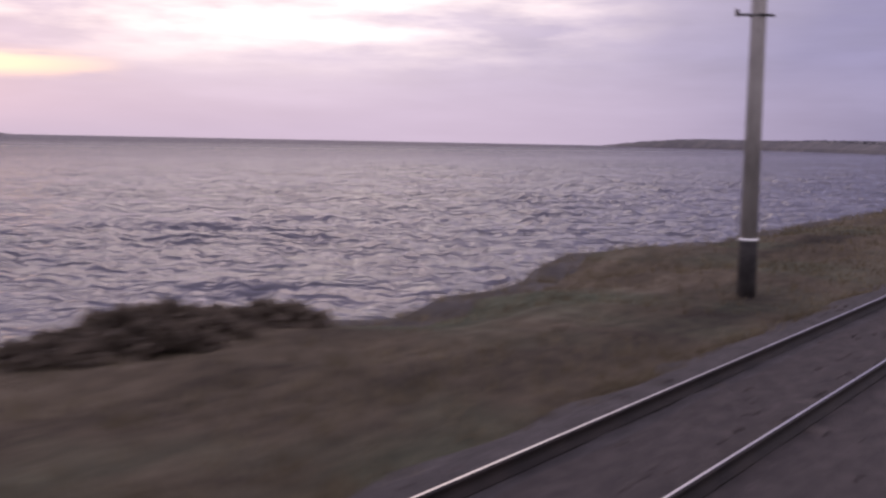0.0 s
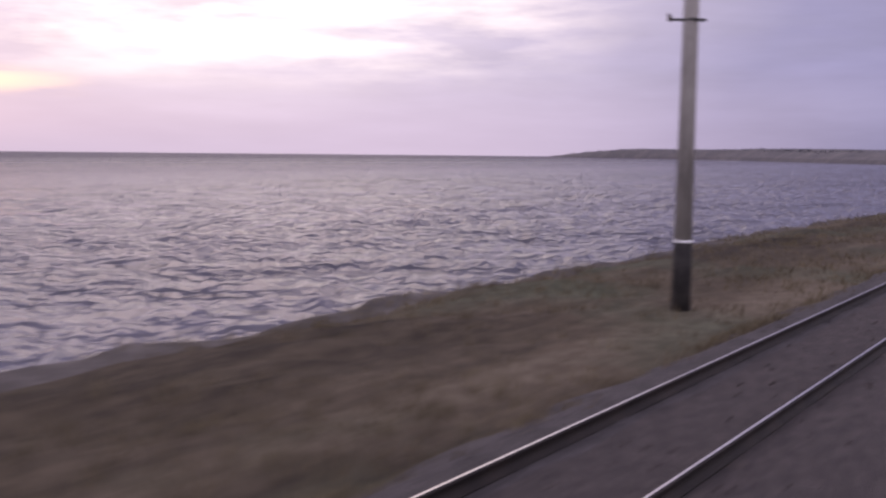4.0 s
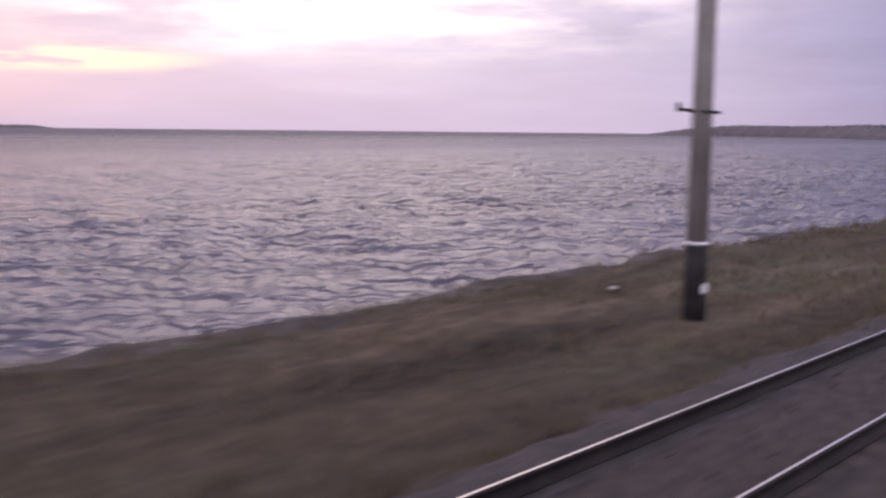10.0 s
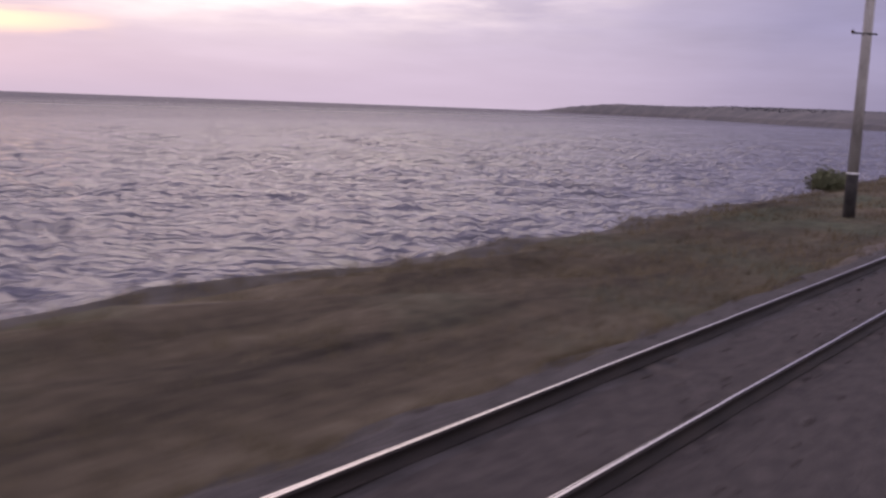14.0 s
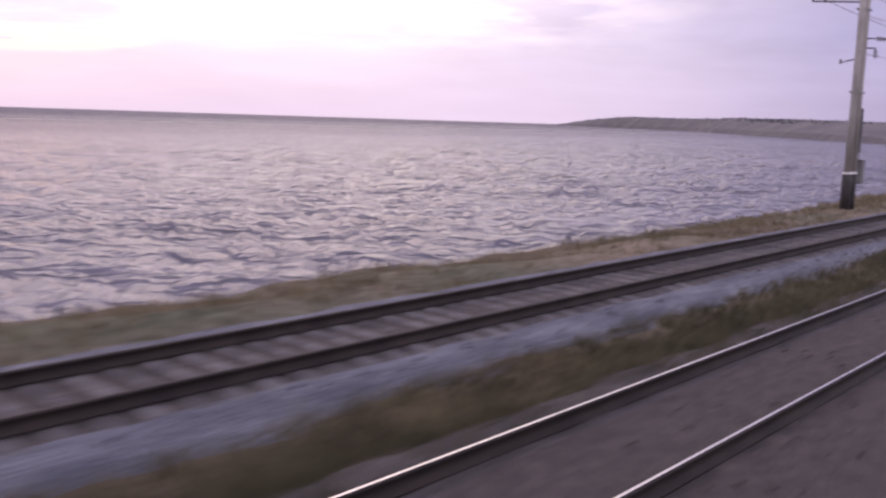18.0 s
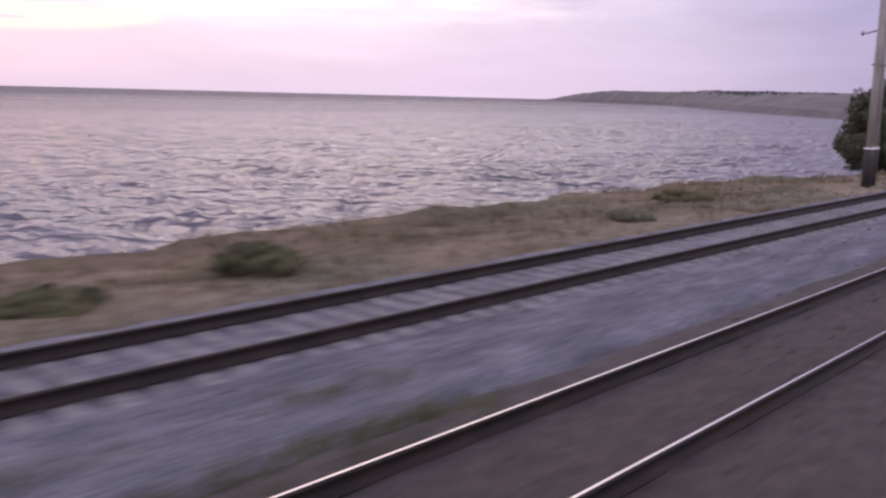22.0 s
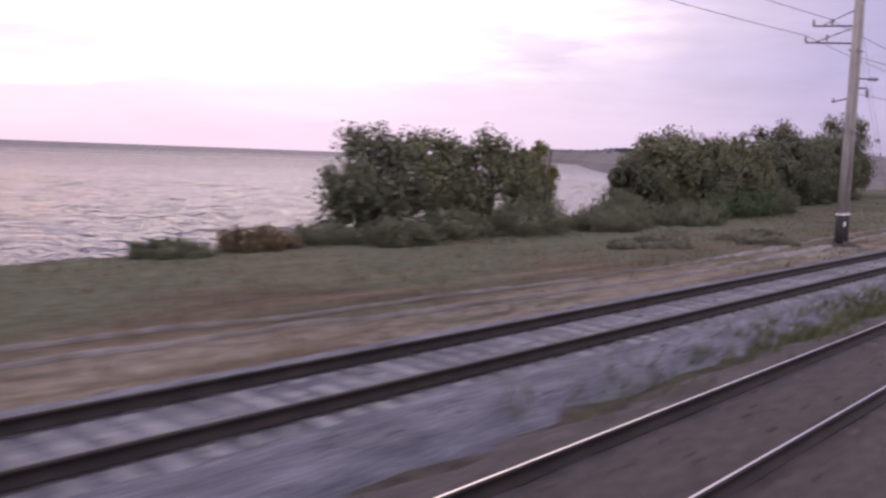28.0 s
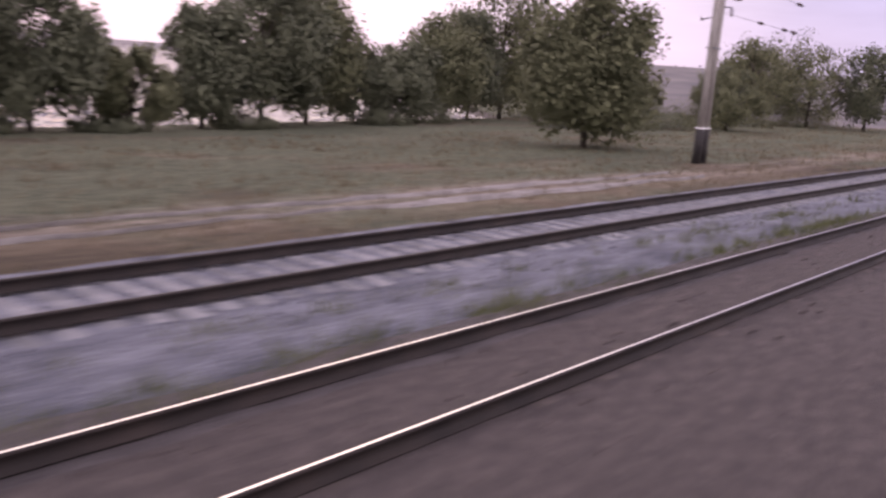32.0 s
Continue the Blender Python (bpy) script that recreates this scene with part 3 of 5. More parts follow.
bed("ballast_bed_1", -120, 1000, lambda x: TRACK1 - 2.1 + 0 * x, 3.5, M_BALLAST_OLD, "brown oil-stained ballast round the nearer tracks", -0.178, edge=M_BALLAST_EDGE)
new_bed = bed("ballast_bed_2", 484, 1000, lambda x: track2(x) + 0.0 * x, 1.75, M_BALLAST, "fresh grey crushed-stone ballast under the seaward track", -0.205,
    extra=lambda x: -0.35 * np.clip((555 - x) / 20, 0, 1) + 1.05 * np.clip((x - 555) / 25, 0, 1) * np.clip((772 - x) / 25, 0, 1) + 0.70 * np.clip((x - 855) / 15, 0, 1))
# oil and old dirt darken the middle of its first stretch
new_bed.data.materials.append(M_BALLAST_OLD)
dirty = np.zeros((len(new_bed.data.polygons) // 12, 12), dtype=np.int32)
dirty[:68, 3:9] = 1
new_bed.data.polygons.foreach_set("material_index", dirty.ravel())
bed("ballast_bed_3", 398, 485, lambda x: track2(x) + 0.0 * x, 1.75, M_BALLAST_SOIL, "old earthy brown ballast under the turnout", -0.19)

RAIL = [(0.014, 0.0), (0.033, -0.005), (0.037, -0.03), (0.012, -0.05), (0.010, -0.135), (0.066, -0.155), (0.066, -0.172),
        (-0.066, -0.172), (-0.066, -0.155), (-0.010, -0.135), (-0.012, -0.05), (-0.037, -0.03), (-0.033, -0.005), (-0.014, 0.0)]


def rail(name, parent, x0, x1, line, step=8.0, dz=0.0, head=True):
    px = np.linspace(x0, x1, max(2, round((x1 - x0) / step) + 1))
    prof = np.array(RAIL)
    n = len(prof)
    xx = np.repeat(px[:, None], n, 1)
    yy = line(xx) + prof[:, 0]
    zz = dz + np.repeat(prof[None, :, 1], len(px), 0)
    faces = []
    for i in range(len(px) - 1):
        for j in range(n):
            a, b = i * n + j, i * n + (j + 1) % n
            faces.append((a, b, b + n, a + n))
    ob = raw(name, np.stack([xx, yy, zz], -1).reshape(-1, 3), faces, [M_RAIL, M_HEAD], parent)
    idx = np.zeros(len(faces), dtype=np.int32)
    if head:
        idx[n - 1::n] = 1
    ob.data.polygons.foreach_set("material_index", idx)
    return ob


def sleeper_mesh(name, mat):
    bm = bmesh.new()
    prof = [(-1.35, 0.15, -0.222), (-0.95, 0.15, -0.178), (-0.35, 0.12, -0.192), (0.35, 0.12, -0.192), (0.95, 0.15, -0.178), (1.35, 0.15, -0.222)]
    rows = []
    for y, hw, z in prof:
        rows.append([bm.verts.new((-hw, y, -0.30)), bm.verts.new((-hw * 0.8, y, z)), bm.verts.new((hw * 0.8, y, z)), bm.verts.new((hw, y, -0.30))])
    for a, b in zip(rows, rows[1:]):
        for i in range(3):
            bm.faces.new((a[i], a[i + 1], b[i + 1], b[i]))
    bm.faces.new(rows[0])
    bm.faces.new(rows[-1][::-1])
    bmesh.ops.recalc_face_normals(bm, faces=bm.faces)
    me = bpy.data.meshes.new(name)
    bm.to_mesh(me)
    bm.free()
    me.materials.append(mat)
    return me


def clip_pairs(name, parent, px, line):
    """Rail fastenings: a small block each side of each rail on each sleeper."""
    v, f = [], []
    cube = np.array([(a, b, c) for a in (-1, 1) for b in (-1, 1) for c in (0, 1)], dtype=float)
    quads = [(0, 1, 3, 2), (4, 6, 7, 5), (0, 4, 5, 1), (2, 3, 7, 6), (1, 5, 7, 3)]
    for x in px:
        for s in (-GAUGE / 2, GAUGE / 2):
            for o in (-0.1, 0.1):
                k = len(v)
                yc = float(line(x)) + s + o
                v.extend([(x + 0.055 * c[0], yc + 0.035 * c[1], -0.18 + 0.035 * c[2]) for c in cube])
                f.extend([[k + i for i in q] for q in quads])
    ob = raw(name, v, f, M_RAIL, parent)
    return tagged(ob, kind="stuff")


def railway(name, x0, x1, line, mat, label, near, dz=0.0, gap=0.56, lead=0.0, head=True):
    top = base(name, x0, 0, 0, label, "railway track", "tracks")
    top.location = (0, 0, 0)
    rail("rail", top, x0 - lead, x1, lambda x: line(x) + GAUGE / 2, 4.0, dz, head)
    rail("rail", top, x0 - lead, x1, lambda x: line(x) - GAUGE / 2, 4.0, dz, head)
    me = sleeper_mesh(name + "_sleeper", mat)
    co = np.array([v.co[:] for v in me.vertices])
    polys = [list(p.vertices) for p in me.polygons if len(p.vertices) == 4]
    px = np.arange(x0, x1, gap)
    vs, fs, single = [], [], 0
    for x in px:
        y = float(line(x))
        if near[0] <= x < near[1] and single < 300:
            ob = new("sleeper", me)
            ob.parent = top
            ob.location = (x + random.uniform(-0.02, 0.02), y, random.uniform(-0.006, 0.004))
            single += 1
        else:
            k = len(vs) * len(co)
            vs.append(co + (x, y, random.uniform(-0.006, 0.004)))
            fs.extend([[k + i for i in p] for p in polys])
    if vs:
        tagged(raw("sleeper", np.concatenate(vs), fs, mat, top), kind="stuff")
    if mat == M_SLEEPER:
        clip_pairs("rail_clip", top, px[(px > near[0] - 120) & (px < near[1] + 20)], line)
    return top


railway("railway_track", -120, 996, lambda x: TRACK1 + 0 * np.asarray(x, dtype=float), M_SLEEPER_OLD,
        "parallel railway track with polished rails and oil-dark sleepers", (330, 500))
railway("railway_turnout", 404, 484, track2, M_SLEEPER_OLD, "turnout rails curving away from the parallel track", (404, 484), 0.004, lead=10.0)
railway("railway_crossover", 344, 390, crossover, M_SLEEPER_OLD, "crossover rails slanting into the parallel track", (344, 370), 0.004)
railway("railway_track", 484, 531, track2, M_SLEEPER_DIM, "seaward railway track on oil-stained concrete sleepers", (484, 531), 0.004, 0.515, head=False)
railway("railway_track", 531, 996, track2, M_SLEEPER, "seaward railway track on pale concrete sleepers", (735, 890), 0.004, 0.515, head=False)


# ---------------------------------------------------------------- poles
def insulator(bm, a, b, r=0.06):
    a, b = Vector(a), Vector(b)
    tube(bm, a, b, 0.02, n=8)
    for i in range(3):
        p = a.lerp(b, 0.25 + 0.25 * i)
        d = (b - a).normalized() * 0.02
        tube(bm, p - d, p + d, r, r * 0.6, 12)


def shaft(parent, x, h, dark_to, r=0.19, taper=0.0052, foot=0.012):
    """One tapered concrete leg: tarred foot, white ring, shaft."""
    bm = bmesh.new()
    lathe(bm, (x, 0, 0), [(r + foot + 0.01, -0.8), (r + foot, dark_to - 0.02), (r + foot * 0.6, dark_to)], 18)
    part("tarred_foot", bm, M_TAR, parent, "dark tarred foot of the pole", True)
    bm = bmesh.new()
    lathe(bm, (x, 0, 0), [(r, dark_to - 0.05), (r - taper * (h - dark_to) * 0.5, h * 0.5), (r - taper * (h - dark_to), h), (r * 0.55, h + 0.03)], 18)
    part("shaft", bm, M_POLE, parent, "", True)


def ring(parent, x, z, h=0.055, r=0.205):
    bm = bmesh.new()
    lathe(bm, (x, 0, z), [(r, -h / 2), (r + 0.008, 0), (r, h / 2)], 18)
    part("white_ring", bm, M_WHITE, parent, "white painted ring", True)


def plate(parent, x, z, s=0.2):
    bm = bmesh.new()
    bmesh.ops.create_cone(bm, cap_ends=True, segments=16, radius1=s / 2, radius2=s / 2, depth=0.02, matrix=Matrix.Translation((x - 0.05, -0.215, z)) @ Euler((radians(90), 0, 0)).to_matrix().to_4x4())
    part("marker_plate", bm, M_WHITE, parent, "small round white plate")


def small_arm(parent, z, out=0.5, up=0.05):
    """Short cross-arm with a pin insulator on its seaward end."""
    bm = bmesh.new()
    tube(bm, (0, -0.34 if out > 0.4 else -0.2, z - up * 0.4), (0, out, z + up), 0.03, n=8)
    box(bm, 0, 0, z, 0.33, 0.33, 0.05, 0.008)
    arm = part("bracket", bm, M_DARK, parent)
    bm = bmesh.new()
    insulator(bm, (0, out - 0.02, z + up - 0.05), (0, out - 0.02, z + up + 0.13), 0.055)
    part("insulator", bm, M_GLAZE, arm)


def line_arms(parent, x=0.0):
    """Field-side brackets with strain insulators, and the cantilever over the tracks."""
    for z, out, rise_ in ((8.35, 2.3, 0.15), (9.1, 2.0, 0.1)):
        bm = bmesh.new()
        tube(bm, (x, 0.1, z), (x, out, z + rise_), 0.035, n=8)
        arm = part("bracket", bm, M_DARK, parent, "dark steel bracket")
        bm = bmesh.new()
        tube(bm, (x, 0.1, z + 0.75), (x, out * 0.8, z + rise_), 0.022, n=8)
        part("brace", bm, M_DARK, arm)
        for o in (out, out * 0.6):
            bm = bmesh.new()
            insulator(bm, (x, o, z + rise_), (x, o, z + rise_ + 0.3), 0.07)
            part("insulator", bm, M_GLAZE, arm)
    # seaward stub
    bm = bmesh.new()
    tube(bm, (x, 0.1, 6.05), (x, 0.95, 5.85), 0.032, 0.024, 8)
    arm = part("bracket", bm, M_DARK, parent, "dark steel bracket")
    bm = bmesh.new()
    insulator(bm, (x, 0.9, 5.8), (x, 0.9, 6.02), 0.06)
    part("insulator", bm, M_GLAZE, arm)
    # stub and hanging insulator on the track side
    for z, out, a, b in ((6.85, 0.45, (x, -0.42, 6.83), (x, -0.95, 6.78)), (6.45, 0.5, (x, -0.48, 6.42), (x, -0.5, 6.0))):
        bm = bmesh.new()
        tube(bm, (x, -0.1, z), (x, -out, z - 0.02), 0.03, n=8)
        arm = part("bracket", bm, M_DARK, parent, "dark steel bracket")
        bm = bmesh.new()
        insulator(bm, a, b, 0.11)
        part("insulator", bm, M_GLAZE, arm)
    # two thin steady wires over the track, with strain insulators
    for z0, z1, marks in ((6.2, 5.38, (1.75, 2.85, 3.25)), (7.75, 6.55, (2.2, 3.35))):
        bm = bmesh.new()
        tube(bm, (x, -0.1, z0), (x, -3.7, z1), 0.011, n=6)
        arm = part("steady_wire", bm, M_STEEL, parent, "thin steel steady wire over the track")
        for o in marks:
            za, zb = z0 + (z1 - z0) * (o - 0.1) / 3.6, z0 + (z1 - z0) * (o + 0.22) / 3.6
            bm = bmesh.new()
            insulator(bm, (x, -o, za), (x, -o - 0.3, zb), 0.085)
            part("insulator", bm, M_GLAZE, arm)


def guy(x, y, foot, tops, mark):
    """Pair of guy wires from a pole to one ground anchor, each with an insulator."""
    top = base("guy_wire", foot[0], foot[1], -0.4, "pair of thin steel guy wires anchored beside the pole", "cable", "guy wires")
    bm = bmesh.new()
    lathe(bm, (0, 0, 0), [(0.09, -0.2), (0.08, 0.1), (0.03, 0.14)], 10)
    part("anchor", bm, M_TAR, top)
    for z in tops:
        a, b = Vector((0, 0, 0.1)), Vector((x - foot[0], y - foot[1], z + 0.4))
        bm = bmesh.new()
        tube(bm, a, b, 0.006, n=6)
        line = part("wire", bm, M_STEEL, top)
        bm = bmesh.new()
        u = (mark + 0.3) / (z + 0.3)
        insulator(bm, a.lerp(b, u), a.lerp(b, u + 0.022), 0.05)
        part("insulator", bm, M_GLAZE, line)


def single_pole(x, y, dark_to=1.2, label="", arms=(5.3,), disc=False, bands=(), h=9.6, stubs=()):
    top = base("catenary_pole", x, y, 0, label or "tapered grey concrete line pole with tarred foot", "pole", "line poles")
    shaft(top, 0, h, dark_to)
    ring(top, 0, dark_to)
    if disc:
        plate(top, 0, 0.19)
    for a in arms:
        small_arm(top, a)
    for b in bands:
        bm = bmesh.new()
        lathe(bm, (0, 0, b), [(0.195, -0.1), (0.195, 0.1)], 18)
        part("white_band", bm, M_WHITE, top, "broad white warning band", True)
    for a in stubs:
        small_arm(top, a, 0.3, 0.02)
    return top


def cabinet(parent, x, y, z0, z1, sx, sy, name="equipment_box", mat=None, label=""):
    bm = bmesh.new()
    box(bm, x, y, (z0 + z1) / 2, sx, sy, z1 - z0, 0.02)
    b = part(name, bm, mat or M_BOX, parent, label)
    bm = bmesh.new()
    box(bm, x, y - sy / 2 - 0.008, (z0 + z1) / 2, sx * 0.86, 0.02, (z1 - z0) * 0.88, 0.004)
    d = part("box_door", bm, mat or M_BOX, b)
    bm = bmesh.new()
    box(bm, x, y, z1 + 0.015, sx + 0.08, sy + 0.08, 0.03, 0.006)
    part("box_lid", bm, M_DARK, b)
    return b


def twin_pole(x, y, dark_to=1.35, gap=0.62, label="", box_kind=0, disc=False, h=10.4):
    top = base("twin_pole", x, y, 0, label or "pair of grey concrete poles strapped together beside the track", "pole", "twin poles")
    for o in (-gap / 2, gap / 2):
        shaft(top, o, h, dark_to, 0.15, 0.004, 0.045)
        ring(top, o, dark_to - 0.02, 0.06, 0.2)
    for z in (dark_to + 0.02, 4.6, 8.0):
        for side in (-0.165, 0.165) if z > 2 else ():
            bm = bmesh.new()
            box(bm, 0, side, z, gap + 0.34, 0.012, 0.07)
            part("strap", bm, M_STEEL, top)
    if disc:
        plate(top, -gap / 2, 0.58, 0.22)
    if box_kind:
        bm = bmesh.new()
        d0, d1 = (2.05, 3.95) if box_kind == 1 else (1.65, 3.45)
        at = gap / 2 + (0.34 if box_kind == 1 else 0.58)
        box(bm, at, 0.05, (d0 + d1) / 2, 0.30 if box_kind == 1 else 0.22, 0.30, d1 - d0, 0.02)
        part("cable_duct", bm, M_DARK, top, "tall dark cable housing")
        for bx, bz, ln in ((at - 0.15, 2.4, 0.4), (at - 0.15, 3.3, 0.4), (gap / 2 + 0.42, 1.35, 0.8)):
            bm = bmesh.new()
            box(bm, bx, 0.0, bz, ln, 0.06, 0.06)
            part("box_bracket", bm, M_STEEL, top)
        cabinet(top, gap / 2 + 0.78, 0, 0.72, 1.72, 0.44 if box_kind == 1 else 0.24, 0.34, label="grey equipment box")
        bm = bmesh.new()
        tube(bm, (gap / 2 + 0.66, 0, 1.72), (gap / 2 + 0.66, 0, 2.1), 0.02, n=8)
        box(bm, gap / 2 + 0.66, 0, 2.12, 0.42, 0.1, 0.04)
        part("switch_lever", bm, M_DARK, top)
    if box_kind == 2:
        for z in (0.22, 0.52):
            bm = bmesh.new()
            box(bm, 0, -0.16, z, gap + 0.1, 0.03, 0.05, 0.006)
            part("tie_bar", bm, M_DARK, top)
    line_arms(top, gap / 2)
    return top


single_pole(20.3, 7.9, 0.9, arms=(5.75, 6.3)).rotation_euler = (0, radians(-1.7), 0)
tb = base("equipment_pole", 77.6, 8.4, 0, "concrete pole with dark equipment boxes and white plate", "pole", "line poles")
shaft(tb, 0, 9.6, 0.8)
ring(tb, 0, 0.8)
plate(tb, 0, -0.05, 0.24)
small_arm(tb, 5.6, 0.75, 0.15)
bm = bmesh.new()
box(bm, 0.42, 0, 1.95, 0.36, 0.32, 2.1, 0.02)
part("cable_duct", bm, M_BOX, tb, "tall dark cable housing")
bm = bmesh.new()
box(bm, 0.45, 0, 0.7, 0.9, 0.08, 0.1)
part("box_bracket", bm, M_STEEL, tb)
bm = bmesh.new()
box(bm, 0.2, 0, 2.9, 0.4, 0.06, 0.06)
part("box_bracket", bm, M_STEEL, tb)
cabinet(tb, 0.78, 0, 0.1, 0.95, 0.46, 0.4, label="grey equipment box")
single_pole(128.0, 8.1, 1.1, arms=(5.8,))
warned = single_pole(178.1, 8.0, 1.18, label="concrete line pole with three white warning bands", bands=(2.64, 3.11, 3.59), arms=(4.9, 6.0))
ring(warned, 0, 2.2, 0.05, 0.2)
bm = bmesh.new()
box(bm, 0.34, -0.05, 2.1, 0.3, 0.02, 0.24, 0.005)
box(bm, 0.2, -0.02, 2.1, 0.2, 0.03, 0.03)
part("sign_plate", bm, M_WHITE, warned, "small pale plate on a side bracket")
bm = bmesh.new()
box(bm, -0.02, 0.3, 1.3, 0.1, 0.3, 0.12, 0.01)
part("bracket", bm, M_DARK, warned)
td = base("equipment_pole", 231.2, 7.7, 0, "concrete line pole carrying a transformer box seaward", "pole", "line poles")
shaft(td, 0, 9.6, 1.2)
ring(td, 0, 1.2)
small_arm(td, 5.4)
bm = bmesh.new()
box(bm, -0.1, 0.45, 0.82, 0.3, 1.2, 0.07)
part("box_bracket", bm, M_STEEL, td)
cabinet(td, -0.1, 0.66, 0.87, 1.78, 0.42, 0.76, "transformer_box", label="dark ribbed transformer box")
cabinet(td, -0.1, 0.45, 1.84, 2.2, 0.3, 0.3, label="small grey switch box")
bm = bmesh.new()
box(bm, -0.1, 0.55, 2.3, 0.06, 1.0, 0.05)
arm = part("cross_arm", bm, M_DARK, td, "dark steel cross-arm")
for o in (0.55, 0.8, 1.0):
    bm = bmesh.new()
    insulator(bm, (-0.1, o, 2.32), (-0.1, o, 2.62), 0.06)
    part("insulator", bm, M_GLAZE, arm)
for z, o in ((3.05, 0.6), (3.5, 0.32)):
    small_arm(td, z, o, 0.03)
single_pole(287.0, 8.4, 0.98, disc=True, arms=(5.4, 3.3))
single_pole(334.85, 8.45, 1.1, arms=(6.0,), stubs=(3.32,))
single_pole(369.2, 7.95, 1.18, disc=True, arms=(5.85,), stubs=(3.58,))
single_pole(415.5, 9.3, 1.1, arms=(5.9,))
single_pole(461.0, 13.4, 1.0, arms=(5.9,))
single_pole(488.8, 13.2, 1.18, disc=True, arms=(5.9,), stubs=(4.2, 3.4))
twin_pole(531.05, 13.1, 1.22, 0.60, box_kind=1)
twin_pole(583.4, 13.6, 1.15, 0.66, box_kind=2)
twin_pole(639.3, 12.5, 1.22, 0.60)
twin_pole(688.8, 13.2, 1.2, 0.60)
twin_pole(748.6, 12.9, 1.15, 0.64)
twin_pole(804.0, 13.0, 1.0, 0.64, disc=True)
twin_pole(853.2, 13.6, 1.2, 0.66, disc=True)
twin_pole(911.6, 17.0, 1.0, 0.6)
guy(77.6, 8.4, (63.0, 6.9), (8.1, 7.0), 4.3)
guy(231.2, 7.7, (234.7, 6.7), (9.0, 8.0), 4.1)
for x, y in ((748.6, 12.9), (804.0, 13.0)):
    guy(x + 0.3, y, (x + 3.3, y - 1.3), (9.4, 8.3), 4.15)
# heaped earth round the feet of the twin poles
for k, (x, y, wd) in enumerate(((804.0, 13.0, 0.7), (853.2, 13.5, 1.35))):
    rr, aa = np.meshgrid(np.linspace(0, 1.9, 12), np.linspace(0, 2 * math.pi, 31), indexing="ij")
    spread = wd * rr * (1 + 0.14 * np.sin(3 * aa + k) + 0.08 * np.sin(7 * aa))
    px, py = spread * np.cos(aa) * 1.15, spread * np.sin(aa)
    pz = 0.36 * np.exp(-rr ** 2 * 1.1) - 0.06 + 0.04 * wob(px, py, 4.0, k)
    heap = raw("earth_mound", np.stack([px, py, pz], -1).reshape(-1, 3), grid_faces(12, 31), M_BALLAST_OLD, smooth=True)
    heap.location = (x, y, -0.43)
    tagged(heap, "low heap of dark earth round the pole feet", "mound", "earth mounds")


def signal_mast(x, y, h, heads, label, r=0.075):
    top = base("signal_mast", x, y, 0, label, "railway signal", "signals")
    bm = bmesh.new()
    lathe(bm, (0, 0, 0), [(r + 0.02, -0.2), (r, 0.5), (r, h), (r * 0.4, h + 0.05)], 14)
    part("mast", bm, M_POLE, top, "", True)
    bm = bmesh.new()
    lathe(bm, (0, 0, 0), [(0.2, -0.7), (0.19, -0.12), (r + 0.025, -0.08)], 14)
    part("footing", bm, M_TAR, top)
    bm = bmesh.new()
    for side in (-0.12, 0.12):
        tube(bm, (-0.17, side, 0.3), (-0.17, side, h - 0.3), 0.008, n=6)
    for k in range(int((h - 0.6) / 0.33)):
        tube(bm, (-0.17, -0.12, 0.5 + 0.33 * k), (-0.17, 0.12, 0.5 + 0.33 * k), 0.006, n=6)
    for z in (1.2, 3.2, h - 0.8):
        tube(bm, (-0.17, 0, z), (0, 0, z), 0.012, n=6)
    part("ladder", bm, M_STEEL, top, "narrow steel ladder")
    bm = bmesh.new()
    box(bm, 0.16, -0.05, 0.55, 0.26, 0.3, 0.42, 0.02)
    part("junction_box", bm, M_DARK, top)
    for z in heads:
        bm = bmesh.new()
        bmesh.ops.create_cone(bm, cap_ends=True, segments=28, radius1=0.42, radius2=0.42, depth=0.04, matrix=Matrix.Translation((0.14, -0.12, z)) @ Euler((0, radians(90), 0)).to_matrix().to_4x4())
        disc = part("signal_disc", bm, M_BOX, top, "round grey signal backboard")
        bm = bmesh.new()
        tube(bm, (0.16, -0.12, z), (0.42, -0.12, z), 0.13, 0.15, 18)
        part("lamp_hood", bm, M_DARK, disc)
    return top


signal_mast(474.9, 12.2, 6.8, (5.0, 6.15), "slim signal mast with two round signal heads and ladder")
relay = base("relay_box", 476.2, 12.0, -0.4, "low dark relay box beside the signal mast", "relay box")
cabinet(relay, 0, 0, 0.0, 0.36, 0.7, 0.45, "cabinet_body", M_DARK)
bm = bmesh.new()
box(bm, 0, 0, -0.05, 0.8, 0.55, 0.12, 0.02)
part("plinth", bm, M_TAR, relay)
bm = bmesh.new()
box(bm, 0, 0, 0, 0.9, 0.55, 0.12, 0.02)
slab = tagged(link("concrete_slab", bm, M_POLE), "pale concrete slab lying beside the signal mast", "slab")
slab.location, slab.rotation_euler = (474.0, 13.0, float(land(474.0, 13.0)) + 0.06), (0.05, 0.04, 0.3)
signal_mast(484.0, 7.1, 8.0, (7.0,), "slim signal mast with side ladder between the tracks")


def wire(name, points, r, label):
    bm = bmesh.new()
    for a, b in zip(points, points[1:]):
        n = 10
        prev = None
        for i in range(n + 1):
            u = i / n
            p = Vector(a).lerp(Vector(b), u)
            p.z -= 4 * 0.5 * u * (1 - u)
            if prev is not None:
                tube(bm, prev, p, r, n=5, caps=False)
            prev = p
    return tagged(link(name, bm, M_DARK, None), label, "cable", "overhead wires")


